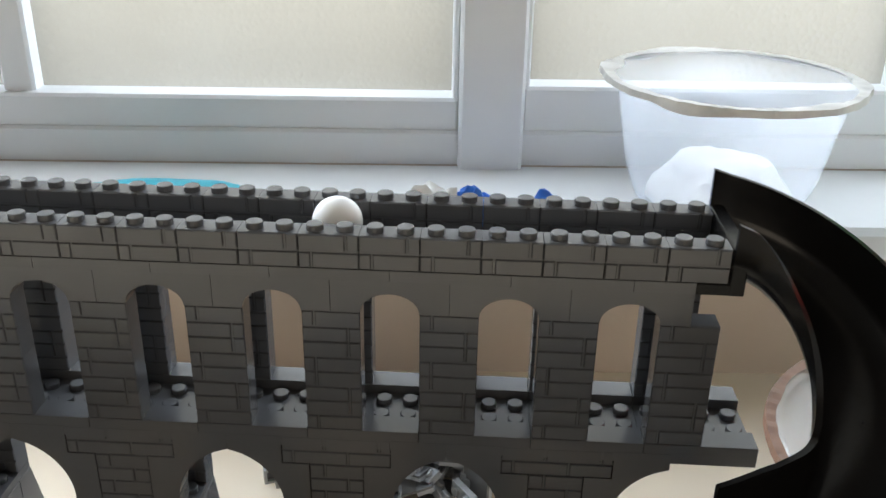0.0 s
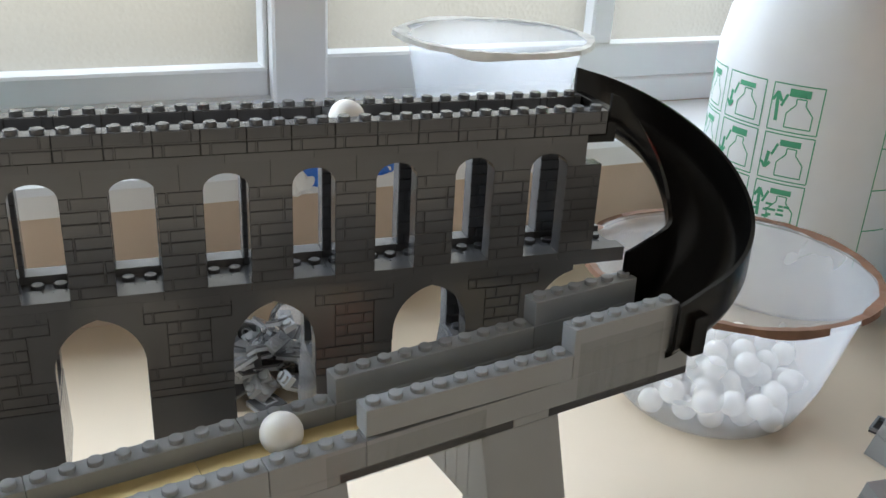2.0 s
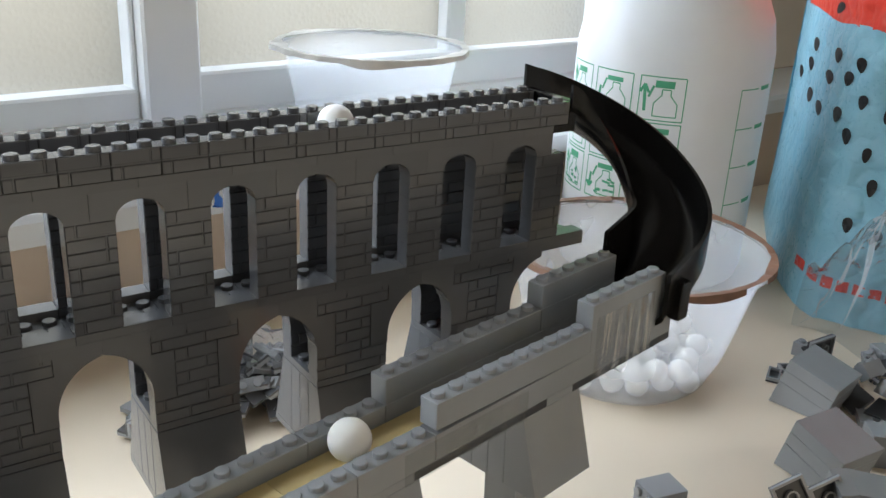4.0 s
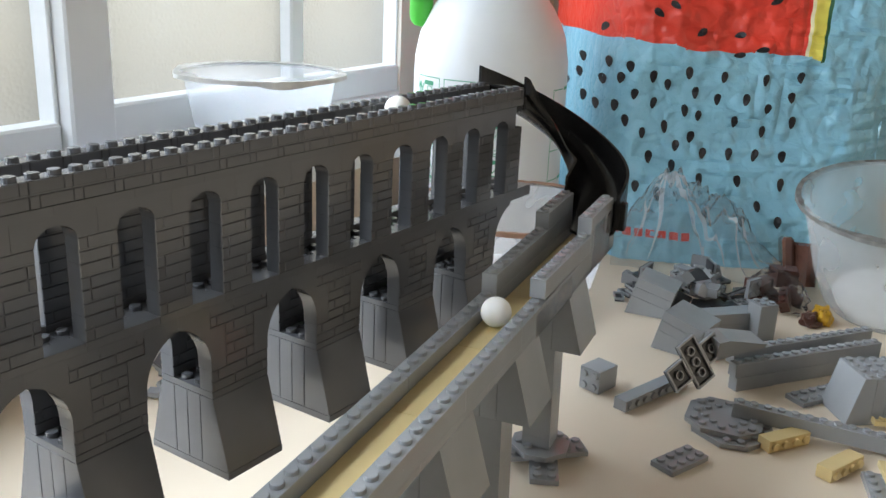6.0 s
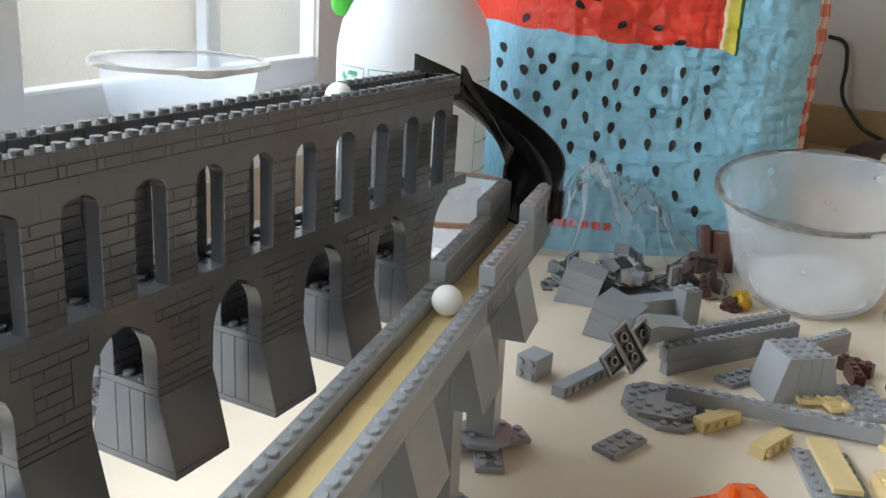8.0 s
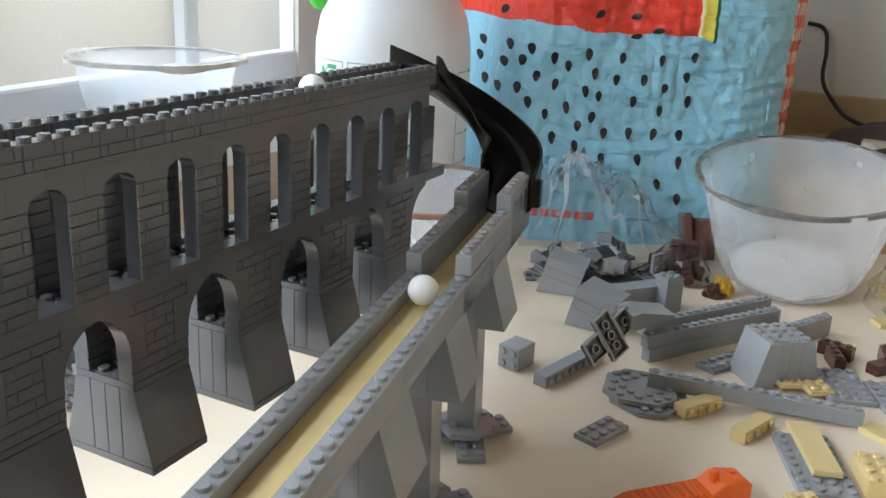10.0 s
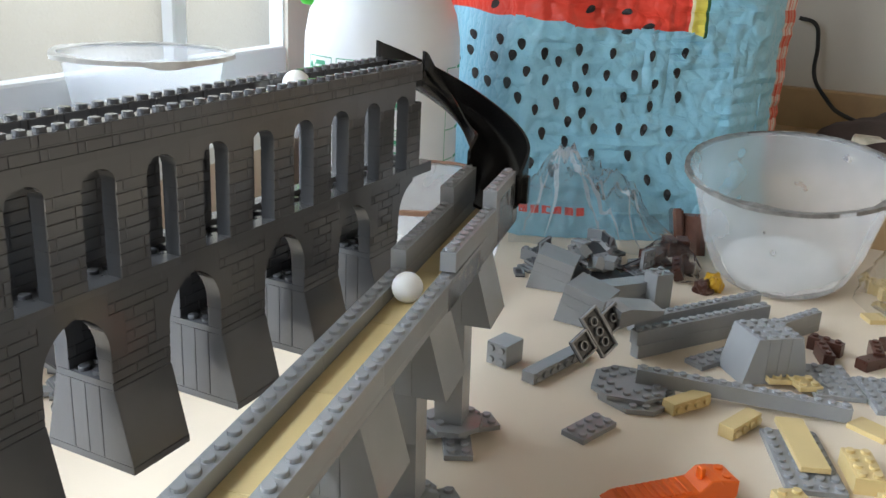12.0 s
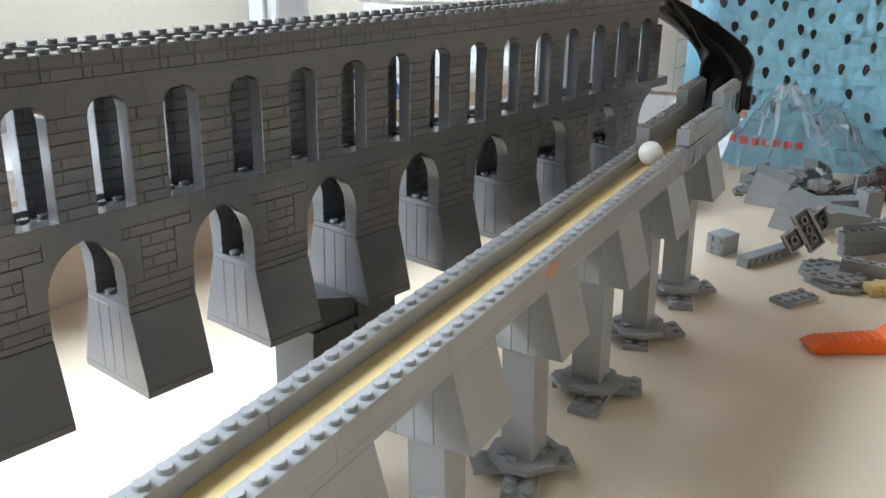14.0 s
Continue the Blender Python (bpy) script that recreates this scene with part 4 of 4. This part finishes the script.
# tapered blocks lying on one flared side
slope_block(at(138, -86, 0.3, 104, 0, -4), "grey tapered pier block tipped on its side")
slope_block(at(199, -38, 0.3, 104, 0, 10), "grey tapered pier block lying in the heap")
# wedge roof brick
bm = bmesh.new()
extrude_profile(bm, [(0, 0), (40, 0), (40, 3), (8, 14), (0, 14)], 0, 16)
loose("slope_brick", bm, GREY, at(84, -112, 21.5, 12, -6, -34), "light grey sloped brick lying on a long brick")


def under_plate(nx, ny):
    """Plate seen from below: rim walls and round tubes; material slot 1 covers the hollow's floor."""
    bm = bmesh.new()
    X, Y = nx * 8, ny * 8
    # on grey plates slot 1 is darker: shade put into the hollow's colour
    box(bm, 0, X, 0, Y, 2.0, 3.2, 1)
    for a in ((0, X, 0, 1.3), (0, X, Y - 1.3, Y), (0, 1.3, 1.3, Y - 1.3), (X - 1.3, X, 1.3, Y - 1.3)):
        box(bm, a[0], a[1], a[2], a[3], 0, 2.0)
    for i in range(1, nx):
        for j in range(1, ny):
            n = 12
            for r in (3.25, 2.4):
                lo = [bm.verts.new((i * 8 + r * math.cos(2 * math.pi * k / n), j * 8 + r * math.sin(2 * math.pi * k / n), 2.0)) for k in range(n)]
                hi = [bm.verts.new((q.co.x, q.co.y, 0.0)) for q in lo]
                for k in range(n):
                    bm.faces.new((lo[k], lo[(k + 1) % n], hi[(k + 1) % n], hi[k]))
                if r > 3:
                    rim = hi
            for k in range(n):
                bm.faces.new((rim[k], rim[(k + 1) % n], hi[(k + 1) % n], hi[k]))
    return bm


star = thing("upturned_plates", look((0.068, -0.104, 0.024), (-0.18, -0.55, 0.24)) @ at(0, 0, 0, 0, 0, 66), "grey plates showing their hollow undersides, propped up", "toy plate", LOOSE)
# DARK in slot 1 paints the shade of these hollows
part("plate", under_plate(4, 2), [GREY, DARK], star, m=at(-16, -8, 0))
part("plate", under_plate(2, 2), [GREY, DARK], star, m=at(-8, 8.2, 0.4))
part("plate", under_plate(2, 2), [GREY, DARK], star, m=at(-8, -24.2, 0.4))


def octagon(m, label):
    bm = bmesh.new()
    a, c = 24, 8
    pts = [(-a, -c), (-c, -a), (c, -a), (a, -c), (a, c), (c, a), (-c, a), (-a, c)]
    lo = [bm.verts.new((x, y, 0)) for x, y in pts]
    hi = [bm.verts.new((x, y, 3.2)) for x, y in pts]
    for i in range(8):
        bm.faces.new((lo[i], lo[(i + 1) % 8], hi[(i + 1) % 8], hi[i]))
    bm.faces.new(hi)
    bm.faces.new(lo[::-1])
    for x in range(-20, 21, 8):
        for y in range(-20, 21, 8):
            if abs(x) + abs(y) < 30 and abs(x) + abs(y) > 9:
                stud(bm, x, y, 3.2, n=10)
    return loose("octagonal_plate", bm, GREY, m, label, "toy plate")


octagon(at(36, -140, 0, 0, 0, 20), "grey octagonal studded plate on the table")
octagon(at(40, -134, 3.3, 0, 0, 55), "grey octagonal studded plate lying on another")
loose("plate", brick(8, 4, 3.2), GREY, at(-18, -267, 0, 0, 0, 20.5), "grey four by eight studded plate", "toy plate")
loose("smooth_plate", brick(7, 2, 3.2, studs=False), TAN, at(-6, -256.5, 5.0, 0, 0, 21.5), "tan smooth tile lying on a grey plate", "toy tile")
bm = brick(4, 2, 9.6)
loose("brick", bm, TAN, at(-6, -283.5, 0, 0, 0, 18), "tan two by four brick with studs up")
loose("brick", brick(4, 1, 9.6), TAN, at(27, -158, 0, 90, 0, -31), "tan one by four brick lying on its side")
loose("brick", brick(4, 1, 9.6), TAN, at(14, -194, 0, 90, 0, -20), "tan one by four brick lying on its side")
loose("smooth_plate", brick(3, 2, 3.2, studs=False), TAN, at(68, -288, 0, 0, 0, 62), "tan smooth tile on the table", "toy tile")
loose("plate", brick(6, 4, 3.2), GREY, at(106, -269, 0, 0, 0, 22), "grey studded plate on the table", "toy plate")
loose("plate", brick(6, 4, 3.2), GREY, at(104, -305, 0, 0, 0, 22), "grey studded plate on the table", "toy plate")
loose("plate", brick(6, 2, 3.2), GREY, at(96, -168, 0, 0, 0, -30), "grey studded plate under a beam", "toy plate")
loose("small_plate", brick(2, 2, 3.2), TAN, at(101, -243, 3.4, 0, 0, 35), "tan two by two studded plate", "toy plate")
loose("small_plate", under_plate(2, 2), [TAN, TAN], at(93, -211, 6.4, 180, 0, 30), "upturned tan two by two plate", "toy plate")
loose("brick", brick(4, 2, 9.6), TAN, at(-62, -262, 0, 0, 0, 35), "tan brick with studs up on the table")
loose("brick", brick(4, 2, 9.6), TAN, at(-48, -300, 0, 0, 0, 10), "tan brick with studs up on the table")
for i, (x, y, a) in enumerate(((150, -246, 20), (160, -258, -35), (172, -276, 10), (190, -286, 40), (178, -250, 75))):
    loose("brick", brick(3, 1, 9.6, studs=i % 2 == 0), BROWN, at(x, y, 0, 90 if i % 2 else 0, 0, a), "dark brown brick on the table")
# far small grey pieces
rnd = random.Random(44)


def scatter(n, cx, cy, sx, sy, zmax, mat, label, kinds, inner=None):
    # grey pieces get a darker slot 1 as painted shade in their hollows
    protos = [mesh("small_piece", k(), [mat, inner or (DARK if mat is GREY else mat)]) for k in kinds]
    for i in range(n):
        r = math.sqrt(rnd.random())
        a = rnd.uniform(0, 2 * math.pi)
        x, y = cx + sx * r * math.cos(a), cy + sy * r * math.sin(a)
        z = (1 - r) * zmax * rnd.uniform(0.3, 1.0)
        tilt = rnd.uniform(-50, 50) if z > 3 else rnd.choice((0, 180, 90))
        z2 = z + (8 if tilt == 90 else 3.2 if tilt == 180 else max(0, abs(tilt) * 0.12))
        loose("small_piece", rnd.choice(protos), None, at(x, y, z2 if tilt else z, tilt, rnd.uniform(-25, 25) if z > 3 else 0, rnd.uniform(0, 360)), label, "toy piece")


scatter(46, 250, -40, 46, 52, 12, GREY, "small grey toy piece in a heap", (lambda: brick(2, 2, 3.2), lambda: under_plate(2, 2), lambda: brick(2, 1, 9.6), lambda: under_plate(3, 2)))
loose("small_piece", under_plate(2, 1), [GREY, DARK], at(196, 8, 3.2, 180, 0, 30), "small grey upturned plate on the table", "toy piece")
loose("small_piece", under_plate(2, 1), [GREY, DARK], at(210, 2, 3.2, 180, 0, 60), "small grey upturned plate on the table", "toy piece")
# STONE inside: milder painted shade for the hollows of this heap
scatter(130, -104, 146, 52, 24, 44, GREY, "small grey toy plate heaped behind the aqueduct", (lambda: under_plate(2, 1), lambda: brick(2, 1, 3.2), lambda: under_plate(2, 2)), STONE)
FILM_BAG = "clear plastic bag round small toy pieces"


def film_bag(m, rx, ry, rz, seed, label):
    bm = bmesh.new()
    bmesh.ops.create_icosphere(bm, subdivisions=4, radius=1.0)
    for v in bm.verts:
        d = v.co.copy()
        k = 1 + 0.3 * noise.noise(d * 1.7 + Vector((seed, 0, 0))) + 0.2 * abs(noise.noise(d * 4.0 + Vector((0, seed, 0))))
        v.co = Vector((d.x * rx * k, d.y * ry * k, max(-0.3, d.z) * rz * k + 0.3 * rz))
    return solid("clear_plastic_bag", bm, CRINKLE, m, label, "plastic bag", soft=True)


film_bag(at(-92, 150, 0.4), 34, 16, 34, 4, FILM_BAG)
film_bag(at(283, -100, 0.4, 0, 0, 60), 28, 18, 22, 9, "clear plastic bag of brown toy pieces")
film_bag(at(300, -292, 0.4, 0, 0, 20), 60, 36, 34, 14, "clear plastic bag of tan toy bricks")
scatter(10, 283, -100, 20, 12, 10, BROWN, "dark brown toy piece in a clear bag", (lambda: brick(2, 2, 9.6), lambda: brick(3, 1, 9.6)))
scatter(14, 296, -288, 42, 24, 14, TAN, "tan toy brick in a clear bag", (lambda: under_plate(4, 2), lambda: brick(4, 1, 9.6), lambda: brick(2, 2, 9.6)))
GOLD = material("gold_wrapper", (0.6, 0.35, 0.03), 0.3, metal=0.5, var=0.3)
lump("sweet", at(262, -142, 0), 10, 8, 12, GOLD, "gold wrapped sweet beside the tub", "sweet", 31, 0.4, 2.0)
lump("sweet", at(252, -136, 0), 9, 8, 8, BROWN, "brown wrapped sweet beside the tub", "sweet", 33, 0.4, 2.0)
CHOC = material("brown_glossy_wrapper", (0.1, 0.045, 0.03), 0.2, var=0.4, scale=60.0, bump=0.4, coat=0.5)
for i, (x, y, a, b) in enumerate(((352, -92, 20, 60), (340, -108, 45, 40))):
    bm = bmesh.new()
    bevelbox(bm, -16, 16, -5, 5, 0, 38, 2.5)
    solid("chocolate_bar", bm, CHOC, at(x, y, 2, 12 * i - 8, 14, a), "brown glossy wrapped bar leaning by the tub", "sweet")

# orange brick separator
cut = thing("brick_separator", at(-92, -160, 0.2, 0, 0, -47), "orange plastic brick separator lying on the table", "brick separator")
bm = bmesh.new()
pts = [(0, 3), (4, 0.3), (56, 0.3), (66, 0.3), (69, 4), (69, 12), (58, 14), (53, 14), (47, 8.5), (6, 6)]
extrude_profile(bm, pts, -8.6, 8.6)
bmesh.ops.bevel(bm, geom=[e for e in bm.edges if abs(e.verts[0].co.y - e.verts[1].co.y) < 0.01], offset=0.6, segments=1, affect='EDGES')
part("separator_body", bm, ORANGE, cut)
for i in range(10):
    bm = bmesh.new()
    bevelbox(bm, -1.2, 1.2, -7.2, 7.2, 0, 1.0, 0.3)
    part("grip_rib", bm, ORANGE, cut, m=at(9 + 3.7 * i, 0, 6.0 + 0.061 * (3 + 3.7 * i)))
bm = bmesh.new()
for y in (-4, 4):
    stud(bm, 64, y, 12.4)
part("separator_studs", bm, ORANGE, cut)
bm = bmesh.new()
bevelbox(bm, 50, 53, -2.5, 2.5, 10, 18, 0.6)
part("pry_tab", bm, ORANGE, cut)

# ---------------------------------------------------------------- right-hand background
bm = bmesh.new()
bevelbox(bm, 470, 770, -520, -110, 0, 62, 2)
solid("cardboard_box", bm, WOOD, Matrix(), "low tan board box at the back of the table", "box")
CLOTHM = material("dark_brown_cloth", (0.055, 0.03, 0.022), 0.8, var=0.4, scale=40.0, bump=0.4)
lump("cloth_bag", at(640, -300, 62), 110, 110, 42, CLOTHM, "dark brown cloth bag lying on the box", "bag", 41, 0.35, 1.6)
bm = bmesh.new()
bevelbox(bm, 560, 600, -250, -215, 62, 92, 2)
solid("paper_note", bm, PALEFILM, Matrix(), "pale cream card tucked beside the cloth bag", "card")
bm = bmesh.new()
bevelbox(bm, 780, 796, -700, 160, 60, 110, 2)
structure("baseboard", bm, WOOD, None, "tan wooden board along the wall", "trim")
bm = bmesh.new()
box(bm, 797, 830, -2600, 440, -750, 1650)
structure("wall_side", bm, PLASTER, None, "cream plaster side wall", "wall")
cu = bpy.data.curves.new("cable", 'CURVE')
cu.dimensions, cu.bevel_depth, cu.bevel_resolution = '3D', 0.0026, 3
sp = cu.splines.new('BEZIER')
pts = [(0.79, -0.120, 0.196), (0.79, -0.140, 0.190), (0.788, -0.147, 0.168), (0.785, -0.150, 0.125), (0.778, -0.165, 0.104), (0.72, -0.20, 0.088), (0.65, -0.28, 0.085)]
sp.bezier_points.add(len(pts) - 1)
for b, p in zip(sp.bezier_points, pts):
    b.co, b.handle_left_type, b.handle_right_type = p, 'AUTO', 'AUTO'
tmp = bpy.data.objects.new("cable_curve", cu)
dg = bpy.context.evaluated_depsgraph_get()
scene.collection.objects.link(tmp)
dg.update()
me = bpy.data.meshes.new_from_object(tmp.evaluated_get(dg))
bpy.data.objects.remove(tmp)
me.materials.clear()
me.materials.append(CABLE)
tagged(new("cable", me), "thin black cable running down the wall", "cable")
# red smear on the track wall
bm = bmesh.new()
c = bm.verts.new((-330, -0.12, -5))
ring = [bm.verts.new((-330 + 7 * math.cos(a / 10 * 2 * math.pi) * (1 + 0.3 * math.sin(a * 3)), -0.12, -5 + 3.4 * math.sin(a / 10 * 2 * math.pi))) for a in range(10)]
for i in range(10):
    bm.faces.new((c, ring[i], ring[(i + 1) % 10]))
part("smear", bm, STAIN, lt, "faint reddish smear")
# strips of clear tape holding the joints of the track
for u0, u1, w0, w1 in ((-142, -84, -12.6, -1.0), (-46, -8, -11.5, 14.0)):
    bm = bmesh.new()
    n = 16
    lo = [bm.verts.new((u0 + (u1 - u0) * i / n, -0.75 - 0.5 * abs(noise.noise((i * 0.7, u0, 0))), w0 + 0.5 * noise.noise((i * 0.9, 1, u0)))) for i in range(n + 1)]
    hi = [bm.verts.new((q.co.x, -0.65 - 0.6 * abs(noise.noise((i * 0.8, 5, u0))), w1)) for i, q in enumerate(lo)]
    for i in range(n):
        bm.faces.new((lo[i], lo[i + 1], hi[i + 1], hi[i]))
    bmesh.ops.solidify(bm, geom=list(bm.faces), thickness=0.12)
    part("clear_tape", bm, CRINKLE, lt, "clear shiny adhesive tape")
